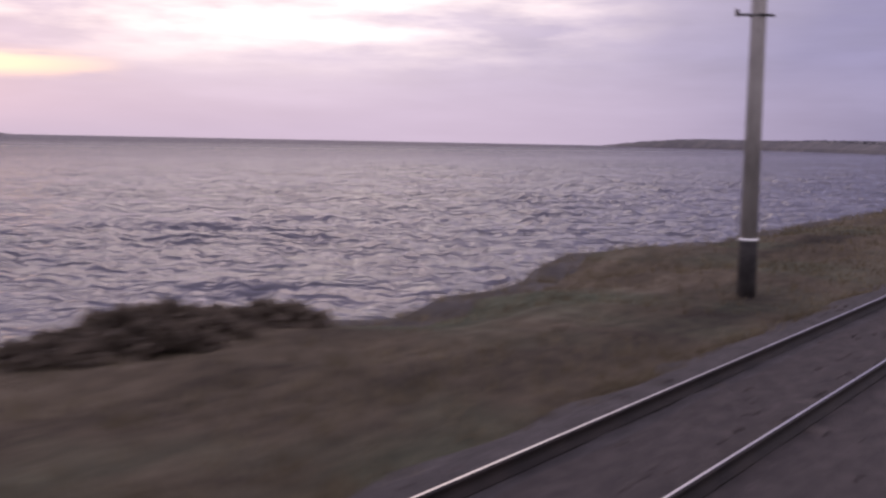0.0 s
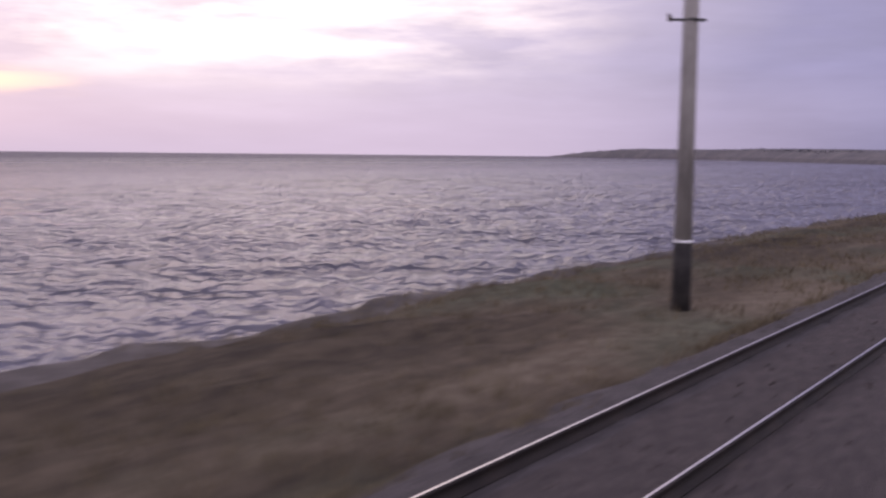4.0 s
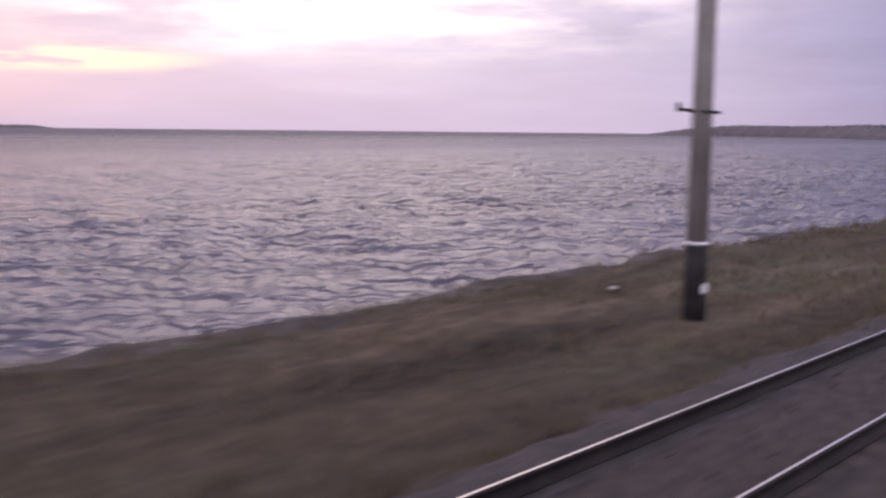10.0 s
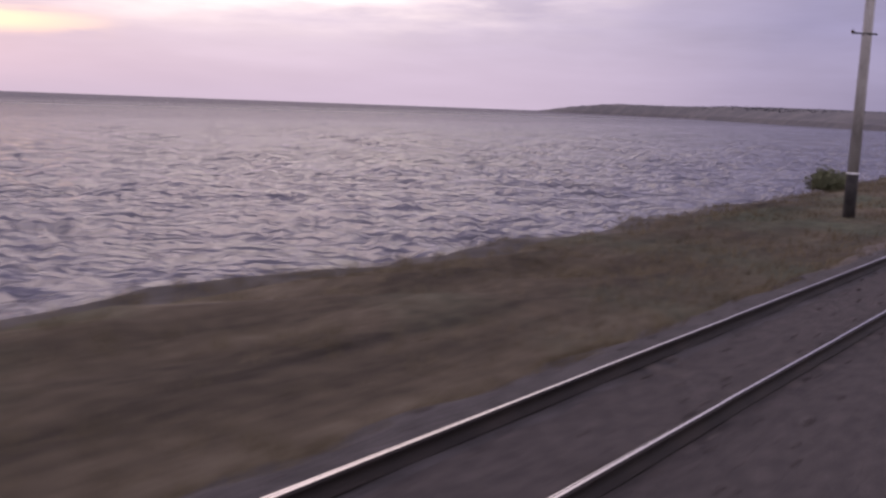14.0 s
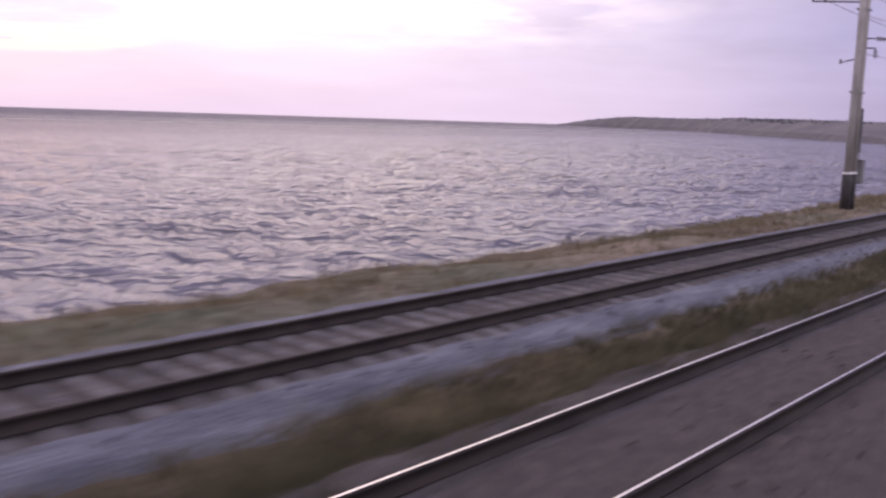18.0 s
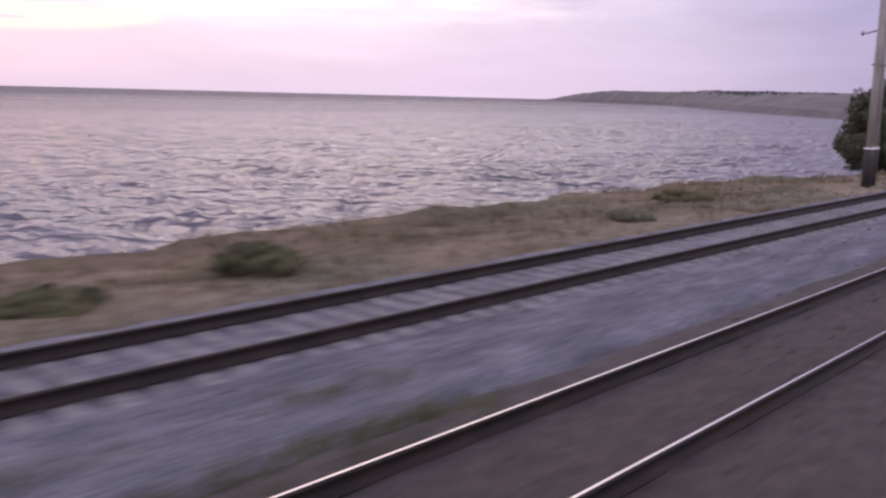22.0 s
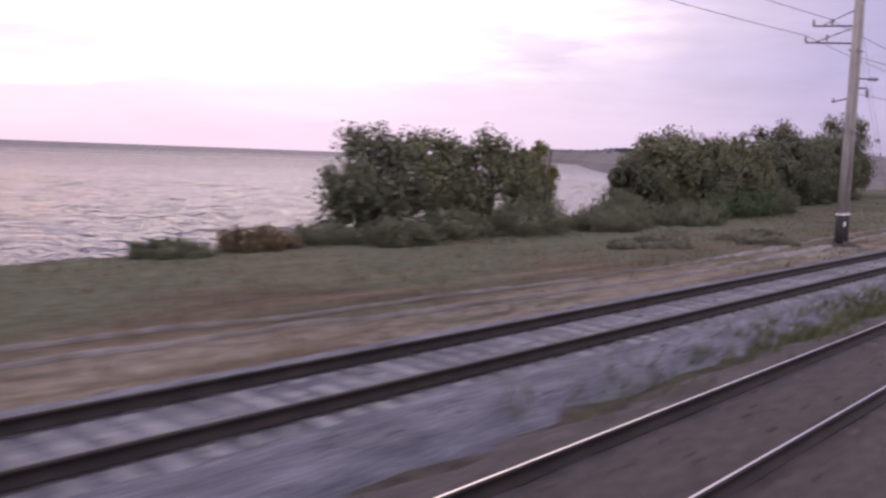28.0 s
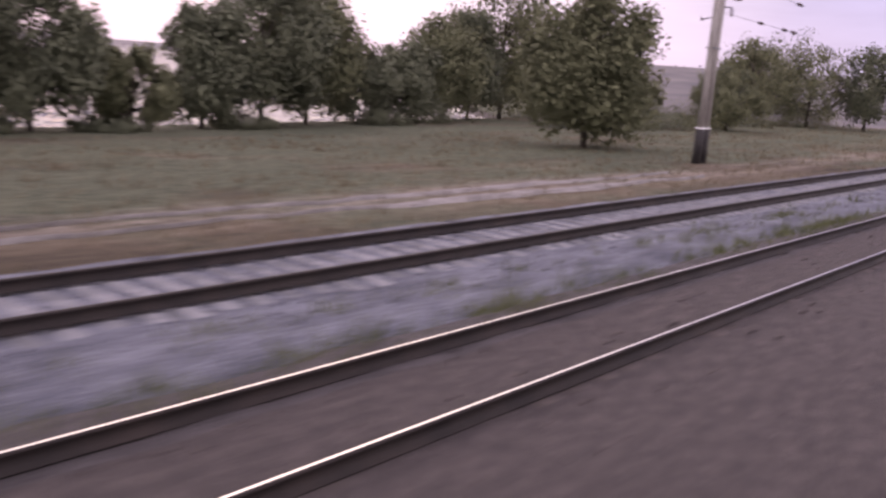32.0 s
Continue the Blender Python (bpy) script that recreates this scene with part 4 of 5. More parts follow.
TWINS = [(532.0, 13.2), (583.7, 13.6), (639.6, 12.5), (689.1, 13.2), (748.9, 12.9), (804.3, 13.0), (853.5, 13.6), (911.9, 17.0)]
wire("line_wire", [(x, y + 2.3, 8.8) for x, y in TWINS], 0.012, "thin dark line wire strung between the poles")
wire("line_wire", [(x, y + 1.4, 9.5) for x, y in TWINS], 0.012, "thin dark line wire strung between the poles")


# ---------------------------------------------------------------- trees and scrub
def leaf_cloud(rng, centres, radii, count, size, inner=0.45):
    """Small leaves scattered in and on clumps: one quad each."""
    pick = rng.choice(len(centres), count, p=radii ** 2 / np.sum(radii ** 2))
    d = rng.normal(size=(count, 3))
    d /= np.linalg.norm(d, axis=1)[:, None]
    p = centres[pick] + d * (radii[pick] * (rng.uniform(inner, 1.0, count) + np.abs(rng.normal(0, 0.09, count))))[:, None]
    a = rng.normal(size=(count, 3))
    a /= np.linalg.norm(a, axis=1)[:, None]
    b = np.cross(a, rng.normal(size=(count, 3)))
    b /= np.linalg.norm(b, axis=1)[:, None]
    s = (size * rng.uniform(0.6, 1.3, count))[:, None]
    v = np.stack([p - a * s, p + b * s * 0.55, p + a * s, p - b * s * 0.55], 1).reshape(-1, 3)
    return v, np.arange(len(v)).reshape(-1, 4)


def tree(x, y, w, h, seed, leaves=0, name="tree", label="", trunk=0.22, count=5200, low=0.12, clumps=12, boughs=(), fill=1.0):
    """Crown of rounded lobes, each carrying smaller clumps of leaves, on a forked trunk."""
    rng = np.random.default_rng(seed)
    z = float(land(x, y)) - 0.05
    top = base(name, x, y, z, label, "tree" if name == "tree" else "shrub", "shore trees" if name == "tree" else "shore scrub")
    zlow = h * low
    # lobes spiral up round the crown, so that none of its sides is bare
    k = np.arange(clumps)
    up = (k + 0.5) / clumps
    ang = k * 2.4 + rng.uniform(0, 6.28) + rng.normal(0, 0.35, clumps)
    out = np.sqrt(np.clip(1 - (2 * up - 0.86) ** 2 / 1.35, 0.02, 1)) * rng.uniform(0.6, 1.12, clumps)
    lobe_r = rng.uniform(0.16, 0.29, clumps) * (min(w, (h - zlow) * 1.1) * (1 - 0.25 * up) if trunk else h * 1.75)
    lobes = np.stack([np.cos(ang) * out * (w * 0.5 - lobe_r * 0.75), np.sin(ang) * out * (w * 0.45 - lobe_r * 0.75), zlow + lobe_r * 0.6 + (h - zlow - lobe_r * 1.5) * np.clip(up + rng.normal(0, 0.05, clumps), 0, 1)], 1)
    # boughs that reach out beyond the crown: how far along (+x, -y), how high, how thick
    for k, (reach, height, thick) in enumerate(boughs):
        lobes[k], lobe_r[k], up[k] = (0.88 * reach, -0.47 * reach, height), thick, height / h
    # clumps on the outer side of each lobe
    per = 11
    d = rng.normal(size=(clumps, per, 3))
    d[..., 2] += 0.35
    d /= np.linalg.norm(d, axis=2)[..., None]
    centres = (lobes[:, None] + d * (lobe_r * rng.uniform(0.45, 0.95, (per, clumps))).T[..., None]).reshape(-1, 3)
    radii = np.repeat(lobe_r, per) * rng.uniform(0.26, 0.52, clumps * per)
    if trunk:
        bm = bmesh.new()
        segs = 5
        pts = [Vector((rng.normal() * 0.06, rng.normal() * 0.06, h * 0.6 * i / segs)) for i in range(segs + 1)]
        pts[0] = Vector((0, 0, -0.1))
        for i in range(segs):
            tube(bm, pts[i], pts[i + 1], trunk * (1 - 0.15 * i), trunk * (1 - 0.15 * (i + 1)), 9)
        part("trunk", bm, M_BARK, top, "", True)
        for k in range(clumps):
            bm = bmesh.new()
            t0 = pts[1].lerp(pts[-1], min(0.95, max(0.0, 0.8 * up[k] + rng.uniform(-0.1, 0.1))))
            e = Vector(lobes[k])
            mid = t0.lerp(e, 0.5) + Vector((0, 0, -0.05 * h * rng.uniform(0, 1)))
            tube(bm, t0, mid, trunk * 0.42, trunk * 0.26, 6)
            tube(bm, mid, e, trunk * 0.26, trunk * 0.1, 6)
            for q in range(4):
                tube(bm, e, Vector(centres[k * per + q]), trunk * 0.1, trunk * 0.03, 4)
            part("limb", bm, M_BARK, top, "", True)
    else:
        for k in range(5):
            bm = bmesh.new()
            e = Vector(lobes[k])
            e.z = max(e.z, 0.25 * h)
            foot = Vector((e.x * 0.25, e.y * 0.25, -0.05))
            mid = foot.lerp(e, 0.6) + Vector((0, 0, 0.05 * h))
            tube(bm, foot, mid, 0.03, 0.018, 5)
            tube(bm, mid, e, 0.018, 0.006, 5)
            part("stem", bm, M_BARK, top, "", True)
    size = (0.10 if h < 7.2 else 0.125) if name == "tree" else 0.06
    v, f = leaf_cloud(rng, centres, radii, count, size)
    v3, f3 = leaf_cloud(rng, lobes, lobe_r * 0.8, int(count / 3 * fill), size * 2.0, 0.1)
    v, f = np.concatenate([v, v3]), np.concatenate([f, f3 + len(v)])
    v[:, 2] = np.maximum(v[:, 2], 0.03)
    raw("crown", v, f, LEAVES[leaves], top)
    return top


def bush(x, y, w, h, seed, leaves=0, count=1500, label="low dark-green shrub on the grassy bank"):
    return tree(x, y, w, h, seed, leaves, "shrub", label, 0.0, count, -0.3, clumps=min(60, int(8 + 2.2 * w * w / (h * h))))


ROUND = "round dark-green shore tree with dense foliage"
TALL = "tall leafy tree at the edge of the grass"


def plant_trees(first, rows):
    for i, (x, y, wd, ht, kind, lab) in enumerate(rows, first):
        tree(x, y, wd * (1.0 if lab == ROUND else 1.1), ht, 40 + i, kind, "tree", lab, 0.11 + 0.009 * ht, 15000 if x < 680 else 9000 if x < 700 else 15000 if wd > 12 and x < 960 else 6000 if x > 960 else 5500 if y > 40 and lab == ROUND else 9000 if ht < 9 else 18000 if y < 30 else 11500, -0.04 if lab == ROUND else 0.075 if y > 42 else 0.04, clumps=14 if ht < 6 else 19 if ht < 9 else 22, fill=1.6 if y > 42 or x < 770 else 1.0)


def plant_shrubs(first, rows):
    for i, (x, y, wd, ht, kind) in enumerate(rows, first):
        bush(x, y, wd, ht, 140 + i, kind, 4000 if wd > 2.5 else 2000 if wd > 1 else 320, "low dry brown scrub on the bank" if kind == 5 else "spreading bright-green shrub under the trees" if kind == 7 else "clump of grey-green sage scrub on worn ground" if kind == 4 else "low dark-green shrub on the grassy bank")


tree(661.7, 18.2, 8.7, 5.6, 40, 6, "tree", "dark tree overhanging the bank with one long low bough", 0.16, 21000, 0.0, clumps=22,
     boughs=((3.9, 3.3, 0.75), (2.9, 3.6, 1.05), (-2.6, 0.8, 1.05), (-1.3, 0.7, 1.05), (-0.1, 0.8, 1.0), (-3.2, 1.5, 1.05)))
tree(685.4, 23.3, 5.0, 2.7, 41, 1, "tree", "low spreading olive-green tree on the edge of the bank", 0.12, 7000, 0.0, clumps=13)
tree(689.4, 22.8, 6.4, 4.4, 42, 1, "tree", "open olive-green tree with fanned branches on the bank", 0.14, 9500, 0.02, clumps=18, fill=0.8,
     boughs=((2.6, 3.2, 0.8), (1.3, 3.8, 0.7), (-1.7, 2.9, 0.8), (-2.6, 1.4, 0.8)))
plant_trees(3, [
    (734.5, 30.0, 9.5, 7.4, 1, ROUND),
    (742.0, 31, 10.5, 7.2, 0, ROUND), (748.5, 31.5, 6.5, 5.0, 1, ROUND), (758, 32, 7.0, 6.0, 0, ROUND), (753.3, 30.2, 4.2, 3.4, 1, ROUND),
    (761.5, 31.5, 10.5, 6.7, 0, ROUND), (764.4, 30.6, 4.8, 4.0, 0, ROUND), (798, 36, 7.0, 6.1, 0, ROUND), (804, 37, 8.0, 6.2, 1, ROUND),
    (809.5, 36.5, 9.0, 6.4, 1, ROUND),
])
plant_trees(13, [
    (813.8, 36.6, 4.4, 5.7, 2, ROUND), (828.5, 37, 5.0, 4.9, 0, ROUND), (833, 36.5, 8.5, 7.4, 1, ROUND),
    (841, 35.5, 8.5, 7.4, 1, ROUND), (849, 37, 8.5, 7.8, 1, ROUND), (836.5, 33.5, 7.5, 4.6, 0, ROUND), (843, 34, 7.0, 4.2, 0, ROUND),
    (837.8, 41, 7.5, 7.6, 0, ROUND), (845.5, 41.5, 9, 8.8, 0, ROUND), (853, 42, 7, 7.6, 0, ROUND),
    (861, 43, 5.0, 5.6, 0, TALL),
])
plant_trees(26, [
    (866.5, 43.5, 6.5, 6.6, 0, TALL), (872, 44, 5.5, 6.4, 0, TALL), (877, 44, 6.0, 7.2, 0, TALL), (881, 46, 6.5, 8.6, 0, TALL),
    (886.5, 46.5, 12.2, 11.2, 0, TALL), (895, 47, 8.0, 9.0, 0, TALL), (901, 47, 5.0, 5.0, 1, TALL), (907, 48.5, 6.0, 8.0, 0, TALL),
    (913, 50, 10.0, 10.8, 0, TALL), (919, 52, 9.0, 10.8, 1, TALL), (926, 54, 8.0, 7.2, 0, TALL), (933, 55, 8.5, 7.4, 0, TALL),
    (941, 57, 9.0, 10.5, 1, TALL),
])
plant_trees(39, [
    (949, 60, 8.0, 11.5, 0, TALL), (956, 61, 14.0, 17.4, 1, TALL), (966, 62, 9.0, 10.0, 1, TALL), (916.8, 26.3, 8.8, 9.6, 1, TALL), (985, 36.8, 12.0, 11.0, 1, TALL), (946, 45, 9.0, 6.4, 0, TALL), (957, 47, 9.0, 6.4, 1, TALL),
    (985, 47.5, 10.0, 7.0, 0, TALL), (962, 37, 8.0, 6.2, 1, TALL), (986, 30.5, 7.0, 10.0, 0, TALL), (1000, 50, 13.0, 11.0, 1, TALL), (1018, 56, 13.0, 12.0, 1, TALL),
    (1040, 64, 14.0, 12.0, 1, TALL),
])
plant_shrubs(0, [
    (7.4, 13.3, 2.6, 0.5, 5), (8.9, 13.3, 3.2, 0.6, 5), (10.8, 13.2, 2.8, 0.55, 5), (71.4, 9.4, 0.45, 0.55, 3), (432, 15.0, 2.7, 1.3, 1), (573.4, 12.9, 0.8, 0.5, 5), (593.5, 17.2, 2.2, 0.35, 0), (596.5, 17.5, 2.0, 0.55, 0),
    (604.9, 13.7, 2.0, 0.45, 1), (609.2, 14.0, 2.0, 0.5, 1), (628.4, 15.2, 2.2, 0.4, 1), (659.0, 16.3, 2.2, 0.8, 6), (660.8, 16.2, 2.2, 0.9, 6),
    (682, 23.0, 4.0, 1.6, 1), (737.5, 28.6, 6.0, 1.5, 0), (746.5, 29.6, 6.0, 1.4, 0), (782.4, 31.4, 3.6, 0.8, 0), (787.0, 31.8, 3.8, 1.15, 3), (788, 32, 2.5, 0.6, 5), (791.5, 32.5, 4.6, 1.2, 0),
    (793, 29.0, 4.4, 1.5, 0),
])
plant_shrubs(16, [
    (798, 30.0, 5.4, 1.8, 0), (803, 29.0, 5.6, 2.2, 0), (808, 31.0, 5.6, 2.0, 0), (809, 27.5, 4.6, 1.2, 0), (813, 29.5, 6.0, 1.7, 0),
    (818.5, 31.5, 6.0, 1.9, 0), (819.5, 27.5, 5.0, 1.1, 0), (824, 30.5, 6.0, 1.5, 0), (821.5, 34.5, 4.5, 2.6, 0), (825.0, 35.0, 4.0, 2.4, 0), (829.5, 32, 6.0, 1.8, 0), (835, 31.5, 6.0, 2.2, 7),
    (737.7, 16.6, 1.9, 0.45, 1), (798, 18.5, 2.0, 0.35, 4), (803, 20.5, 2.0, 0.4, 4), (805.5, 18.6, 2.0, 0.35, 4), (811, 19.0, 2.0, 0.35, 4),
    (840, 32.0, 6.5, 2.8, 7),
])
plant_shrubs(32, [
    (847.5, 33, 7.0, 3.0, 0), (853, 34, 4.0, 2.0, 0), (864, 42.5, 5.0, 0.9, 0), (875, 43.0, 5.0, 1.2, 0), (883, 45, 5.0, 1.0, 1), (891, 45.5, 5.0, 1.2, 0),
    (899, 46, 5.0, 1.0, 0), (910, 48, 5.0, 1.2, 0), (926, 51, 6.0, 1.6, 0),
    (934, 53, 7.0, 2.4, 0), (948, 41.5, 8.0, 3.2, 1), (956, 41, 8.5, 3.6, 0), (965, 40.5, 8.0, 3.2, 1), (974, 40, 9.0, 3.8, 0), (983, 39, 8.0, 3.4, 1), (993, 38.5, 9.0, 4.0, 1), (756, 14.6, 0.6, 0.5, 3),
])

# grey-green scrub in clumps on the worn ground near the poles
plant_shrubs(60, [
    (802.4, 15.0, 1.6, 0.5, 4), (803.1, 16.7, 1.4, 0.4, 4), (803.8, 20.9, 1.5, 0.45, 4), (800.7, 20.6, 1.7, 0.5, 4), (807.1, 17.9, 1.3, 0.4, 4),
    (798.4, 17.8, 1.5, 0.4, 4), (801.0, 19.6, 1.3, 0.4, 4), (805.3, 21.6, 1.6, 0.5, 4), (796.6, 19.6, 1.6, 0.5, 4), (804.1, 15.9, 1.2, 0.4, 4),
    (581.0, 12.5, 1.7, 0.5, 1), (582.3, 12.7, 1.2, 0.4, 4), (621.4, 13.2, 1.6, 0.28, 4), (666.9, 13.0, 1.3, 0.35, 1), (668.2, 12.6, 1.6, 0.22, 4), (669.8, 12.6, 1.8, 0.22, 4), (826.0, 16.4, 1.3, 0.35, 4), (838.4, 17.6, 1.5, 0.4, 4), (849.6, 16.2, 1.5, 0.4, 4), (722.4, 17.5, 1.6, 0.35, 4),
])
bm = bmesh.new()
tube(bm, (0, 0, -0.3), (0.55, -0.1, 4.9), 0.1, 0.07, 9)
leaning = tagged(link("wooden_post", bm, M_BARK, smooth=True), "dark leaning wooden post standing among the trees", "post")
leaning.location = (810.3, 33.1, float(land(810.3, 33.1)))

# woods and scrub on the far headland
wood_rng = np.random.default_rng(77)
fx = wood_rng.uniform(1250, 2650, 1100)
fy = coast(fx) - wood_rng.exponential(45, len(fx)) - 22
wood = np.stack([fx, fy, land(fx, fy) - 1.0], 1)
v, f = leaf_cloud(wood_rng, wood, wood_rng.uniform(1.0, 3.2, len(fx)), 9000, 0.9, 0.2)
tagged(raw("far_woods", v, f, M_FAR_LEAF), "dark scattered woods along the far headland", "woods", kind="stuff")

# ---------------------------------------------------------------- grass, weeds, stones
def blades(name, xs_, ys_, zs_, h, mat, rng, per=5, spread=0.12, label="", category="grass"):
    n = len(xs_) * per
    bx = np.repeat(xs_, per) + rng.normal(0, spread, n)
    by = np.repeat(ys_, per) + rng.normal(0, spread, n)
    bz = np.repeat(zs_, per)
    hh = np.repeat(h, per) * rng.uniform(0.5, 1.2, n)
    ang = rng.uniform(0, 2 * math.pi, n)
    wd = 0.012 + 0.012 * rng.uniform(size=n)
    lx, ly = np.cos(ang), np.sin(ang)
    tip = rng.normal(0, 0.45, (n, 2)) * hh[:, None]
    v = np.empty((n, 3, 3))
    v[:, 0] = np.stack([bx - lx * wd, by - ly * wd, bz - 0.03], 1)
    v[:, 1] = np.stack([bx + lx * wd, by + ly * wd, bz - 0.03], 1)
    v[:, 2] = np.stack([bx + tip[:, 0], by + tip[:, 1], bz + hh], 1)
    ob = raw(name, v.reshape(-1, 3), np.arange(3 * n).reshape(-1, 3), mat)
    return tagged(ob, label, category, kind="stuff")


rng = np.random.default_rng(5)
gx = rng.uniform(-15, 1000, 70000)
lo = np.where(gx > 420, track2(gx) + 2.3, 6.35)
gy = lo + (np.minimum(coast(gx), 40) + 0.3 - lo) * rng.uniform(0, 1, len(gx))
keep = wob(gx, gy, 0.35) + rng.normal(0, 0.35, len(gx)) > -0.1
gx, gy = gx[keep], gy[keep]
blades("dry_grass", gx, gy, land(gx, gy), rng.uniform(0.10, 0.30, len(gx)), M_BLADE, rng, 5, 0.14, "tufts of dry brown grass over the bank")
ex = rng.uniform(-12, 462, 15000)
ey = 5.5 + 0.95 * rng.beta(2.2, 1.3, len(ex))
keep = wob(ex, ey, 0.5, 1.0) + rng.normal(0, 0.35, len(ex)) > -0.15
ex, ey = ex[keep], ey[keep]
blades("shoulder_grass", ex, ey, -0.17 - 0.42 * np.maximum(ey - 5.56, 0), rng.uniform(0.07, 0.2, len(ex)), M_BLADE, rng, 5, 0.12, "dry grass creeping over the ballast shoulder")
tx = rng.uniform(436, 500, 9000)
ty = rng.uniform(5.7, 7.0, len(tx)) + (track2(tx) - 7.9) * rng.uniform(0, 1, len(tx)) * (tx < 488)
keep = (wob(tx, ty, 0.6, 2.0) + rng.normal(0, 0.4, len(tx)) > 0.0) & (ty > 5.7)
tx, ty = tx[keep], ty[keep]
blades("dry_grass", tx, ty, np.full(len(tx), -0.24), rng.uniform(0.08, 0.2, len(tx)), M_BLADE, rng, 5, 0.14, "dry grass grown over the ballast between the rails")
wx = np.concatenate([rng.uniform(484, 562, 9400), rng.triangular(770, 835, 850, 9500), rng.uniform(848, 945, 3200), rng.uniform(562, 606, 3600)])
wy = np.clip(rng.normal(6.1, 0.55, len(wx)), 5.3, 6.95)
keep = wob(wx, wy * 0.2, 0.45) + rng.normal(0, 0.3, len(wx)) > np.where(wx > 700, -0.05, np.where(wx > 562, 0.1, -0.5))
wx, wy = wx[keep], wy[keep]
wz = np.where(wy < 5.95, -0.24, -0.45 + 0.25 * np.clip((wy - 6.2) / 0.85, 0, 1))
wh = rng.uniform(0.08, 0.28, len(wx)) * np.where(wx > 700, 1.25, 0.9)
for name, mat, pick, label in (("dry_weeds", M_WEED_DRY, wx < 585, "brownish withered weeds between the two tracks"), ("green_weeds", M_WEED, wx >= 585, "green weeds between the two tracks")):
    blades(name, wx[pick], wy[pick], wz[pick], wh[pick], mat, rng, 7, 0.13, label, "weeds")


def loose_ballast(name, px, py, pz, mat, label, rng):
    """Single crushed stones: rough octahedra, half sunk in the bed."""
    n = len(px)
    d = np.array([(1, 0, 0), (0, 1, 0), (-1, 0, 0), (0, -1, 0), (0, 0, 0.8), (0, 0, -0.5)], dtype=float)
    tris = np.array([(0, 1, 4), (1, 2, 4), (2, 3, 4), (3, 0, 4), (1, 0, 5), (2, 1, 5), (3, 2, 5), (0, 3, 5)])
    a = rng.uniform(0, 6.28, n)
    size = rng.uniform(0.022, 0.05, n)
    q = d[None] * rng.uniform(0.6, 1.25, (n, 6, 1)) * size[:, None, None]
    v = np.stack([px[:, None] + q[..., 0] * np.cos(a)[:, None] - q[..., 1] * np.sin(a)[:, None], py[:, None] + q[..., 0] * np.sin(a)[:, None] + q[..., 1] * np.cos(a)[:, None], pz[:, None] + q[..., 2]], -1)
    f = (tris[None] + 6 * np.arange(n)[:, None, None]).reshape(-1, 3)
    return tagged(raw(name, v.reshape(-1, 3), f, mat), label, "ballast", kind="stuff")


bx = rng.uniform(-5, 935, 9500)
by = rng.uniform(2.2, 5.75, len(bx))
loose_ballast("loose_ballast", bx, by, np.full(len(bx), -0.17), M_LOOSE_OLD, "loose brown ballast stones round the nearer track", rng)
bx = rng.uniform(487, 935, 8000)
by = track2(bx) + rng.uniform(-2.2, 1.75, len(bx))
loose_ballast("loose_ballast", bx, by, np.full(len(bx), -0.195), M_LOOSE, "loose grey ballast stones round the seaward track", rng)


def stone_slab(x, y, z, a, b, c, seed, mat, name, label, category):
    r = np.random.default_rng(seed)
    bm = bmesh.new()
    bmesh.ops.create_icosphere(bm, subdivisions=2, radius=1.0)
    for v in bm.verts:
        k = 1 + 0.18 * math.sin(3.1 * v.co.x + seed) * math.cos(2.7 * v.co.y + seed) + 0.06 * r.normal()
        v.co = Vector((v.co.x * a * k, v.co.y * b * k, max(v.co.z, -0.4) * c * k))
    ob = link(name, bm, mat)
    ob.location, ob.rotation_euler = (x, y, z + 0.3 * c), (0, 0, seed * 1.7)
    return tagged(ob, label, category, category + "s")


for i, (x, y, sz) in enumerate([(257.2, 9.6, 0.15), (339.6, 7.5, 0.15), (307.6, 6.15, 0.14), (289.0, 11.5, 0.14), (90.2, 8.6, 0.14), (56.5, 10.8, 0.14), (35.5, 6.62, 0.12), (225.1, 6.9, 0.14), (812.0, 15.0, 0.24), (854.9, 11.7, 0.2), (863.5, 11.7, 0.26), (196.05, 7.4, 0.24), (195.0, 7.38, 0.22), (850.8, 11.7, 0.2)]):
    stone_slab(x, y, float(land(x, y)) if y > 6.5 else -0.42, sz * 1.3, sz * 0.7, sz * 0.35, i + 1, M_POLE if i % 3 == 0 else M_EARTH, "stone", "pale flat stone lying in the grass", "stone")
bm = bmesh.new()
box(bm, 0, 0, 0, 0.32, 0.045, 0.03, 0.006)
board = link("board", bm, M_WHITE)
board.location, board.rotation_euler = (635.2, 5.62, -0.155), (0, 0, 0.12)
tagged(board, "short pale plank lying on the ballast beside the rail", "plank")

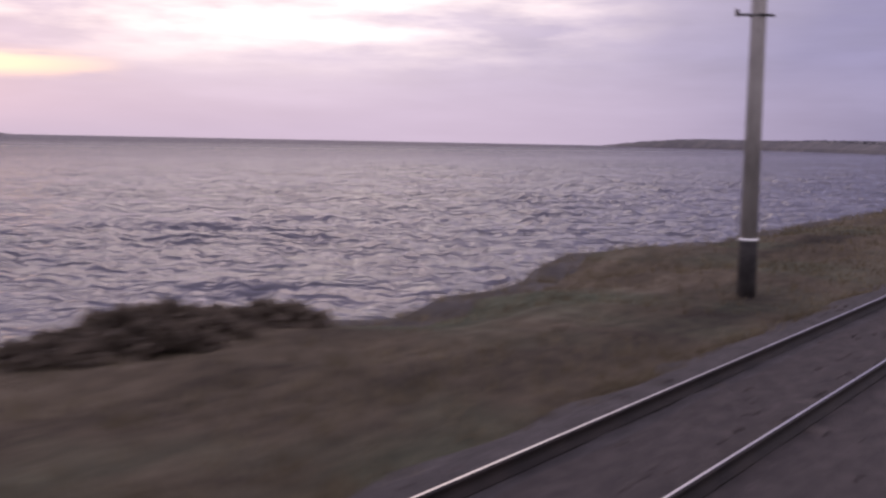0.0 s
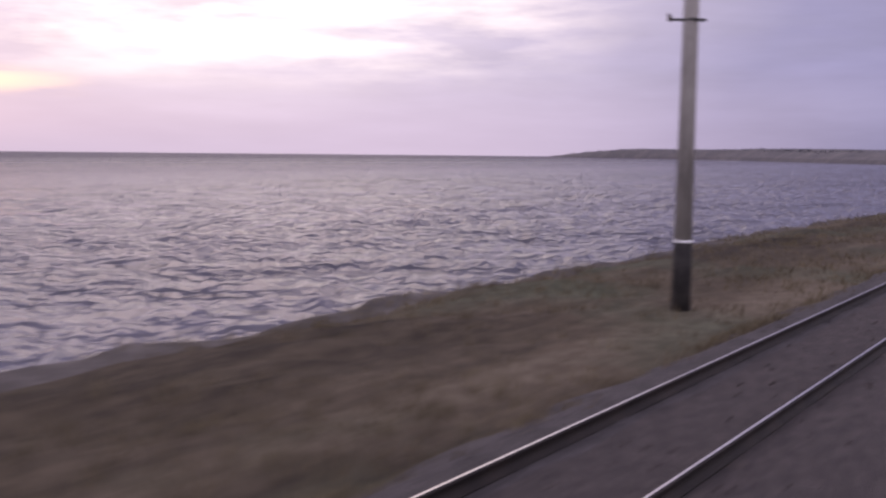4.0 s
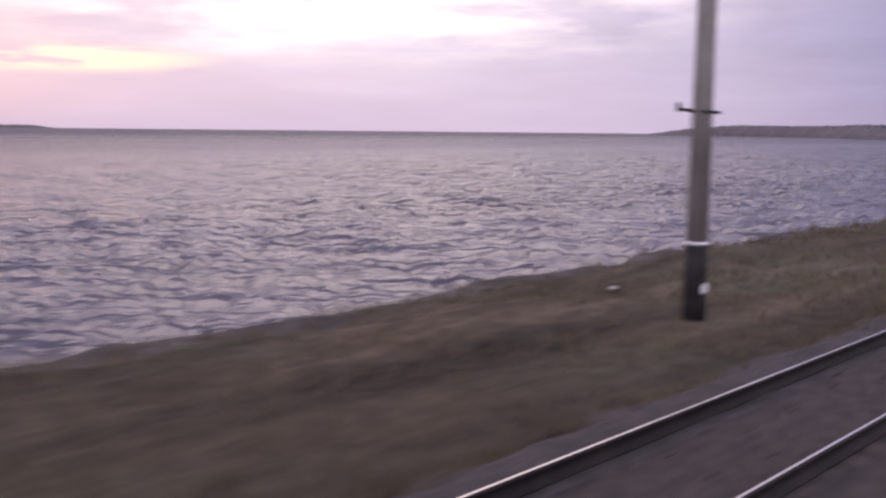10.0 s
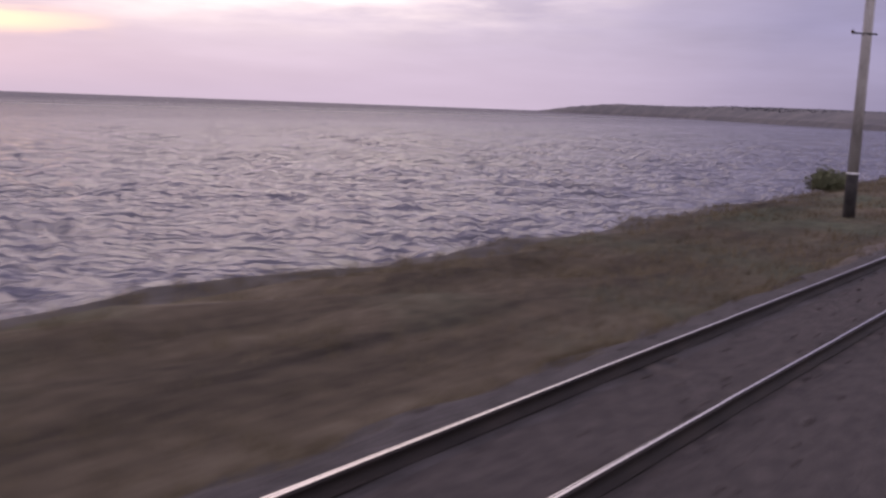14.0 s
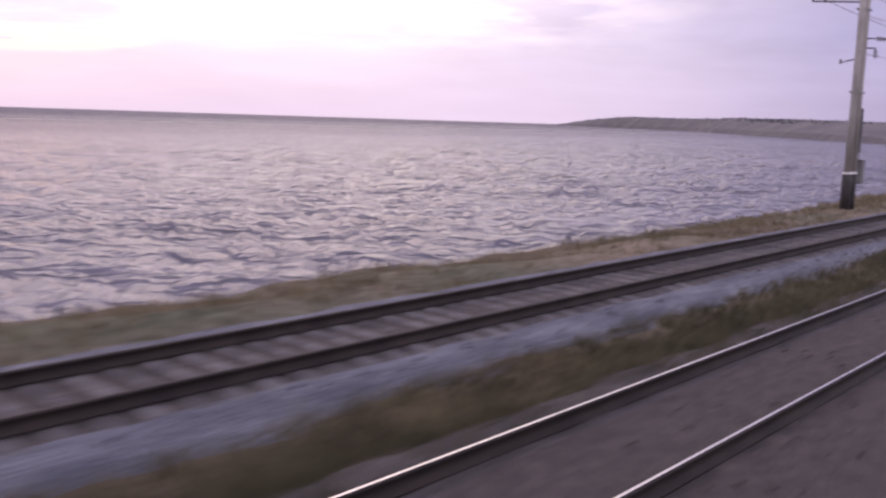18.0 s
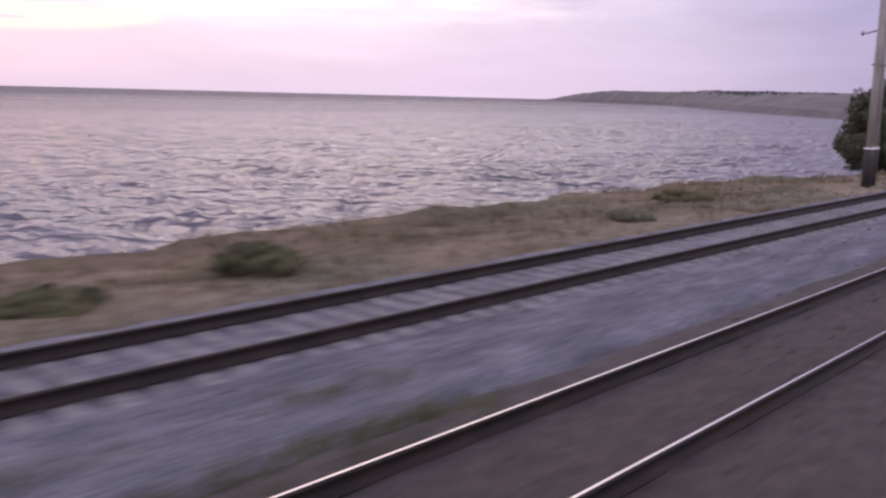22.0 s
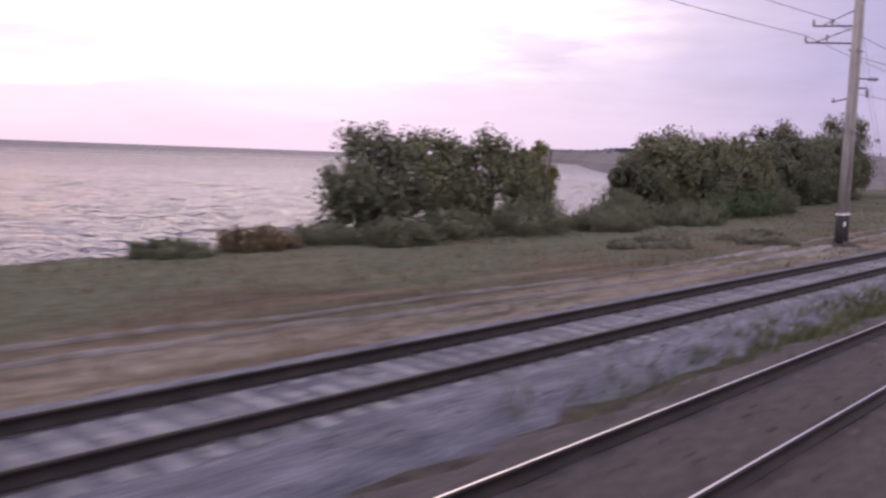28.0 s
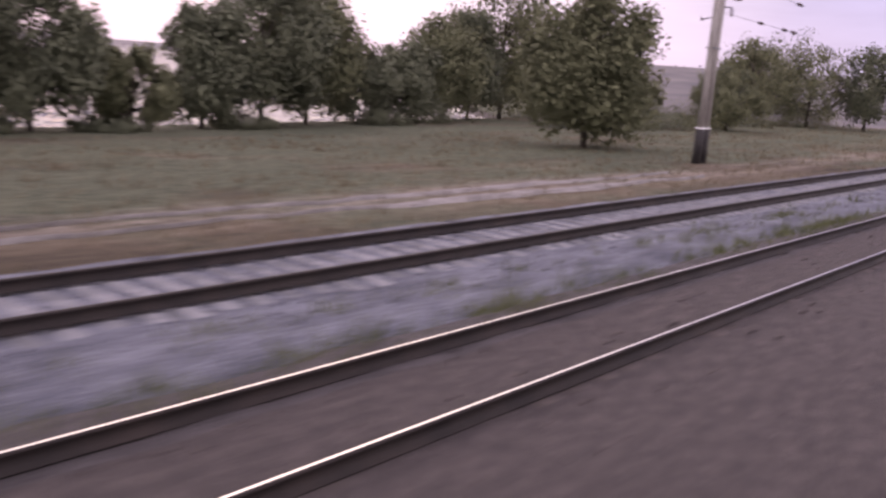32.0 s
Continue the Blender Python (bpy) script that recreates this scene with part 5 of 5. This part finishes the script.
for y, sk in ((5.5, 0.012), (5.72, -0.008)):
    spare = rail("spare_rail", None, 358.2, 366.2, lambda x: y + sk * (np.asarray(x) - 362), 4.0, -0.03)
    for f in spare.data.polygons:
        f.material_index = 0
    tagged(spare, "rusty spare rail lying on the ballast", "rail", "spare rails")
# dark ditch-like streak across the grass, built here as a log
bm = bmesh.new()
for a, b, r0, r1 in (((360.6, 11.5), (360.5, 10.2), 0.04, 0.06), ((360.5, 10.2), (360.65, 8.9), 0.06, 0.08), ((360.65, 8.9), (361.05, 7.55), 0.08, 0.09)):
    tube(bm, (a[0], a[1], float(land(*a)) + 0.03), (b[0], b[1], float(land(*b)) + 0.03), r0, r1, 10)
tagged(link("log", bm, M_BARK, smooth=True), "log standing in for a dark ditch across the grass", "log")

# broken foam where small waves meet the bank
fv, ff = [], []
for i in range(90):
    x = random.uniform(241, 252) if i < 45 else random.uniform(85, 97)
    y = float(np.interp(x, (80, 85, 96, 236, 246, 251, 261, 276), (22.4, 21.8, 20.6, 19.9, 20.2, 20.9, 23.2, 23.4))) + abs(random.gauss(0.2, 0.7))
    ln, wd_ = random.uniform(0.3, 1.3), random.uniform(0.05, 0.13)
    n0 = len(fv)
    for q in range(10):
        a = 2 * math.pi * q / 10
        rr = random.uniform(0.7, 1.2)
        px_, py_ = math.cos(a) * ln * rr, math.sin(a) * wd_ * rr
        fv.append((x + px_ * 0.9 + py_ * 0.3, y - px_ * 0.35 + py_, SEA + 0.16 + random.uniform(0, 0.05)))
    fv.append((x, y, SEA + 0.24))
    ff.extend([(n0 + q, n0 + (q + 1) % 10, n0 + 10) for q in range(10)])
tagged(raw("sea_foam", fv, ff, M_FOAM), "patches of white foam on the small breaking waves", "foam", kind="stuff")

# boulders along the foot of the bank, some of them standing in the water
for i in range(26):
    x = random.uniform(84, 104)
    sz = random.uniform(0.18, 0.5)
    stone_slab(x, float(np.interp(x, (84, 96, 104), (21.4, 20.2, 21.0))) + random.gauss(0, 0.35), SEA + 0.02, sz, sz * 0.8, sz * 0.7, 300 + i, M_ROCK, "boulder", "dark wet boulder at the water's edge", "boulder")
rx = np.concatenate([rng.uniform(70, 112, 46), rng.uniform(20, 30, 10), rng.uniform(205, 240, 16), rng.uniform(0, 560, 40)])
for i, x in enumerate(rx):
    y = float(coast(x)) + random.uniform(2.2, 4.6)
    sz = random.uniform(0.25, 0.75)
    stone_slab(float(x), y, SEA + 0.05, sz, sz * 0.8, sz * 0.65, 100 + i, M_ROCK, "boulder", "dark wet boulder at the water's edge", "boulder")
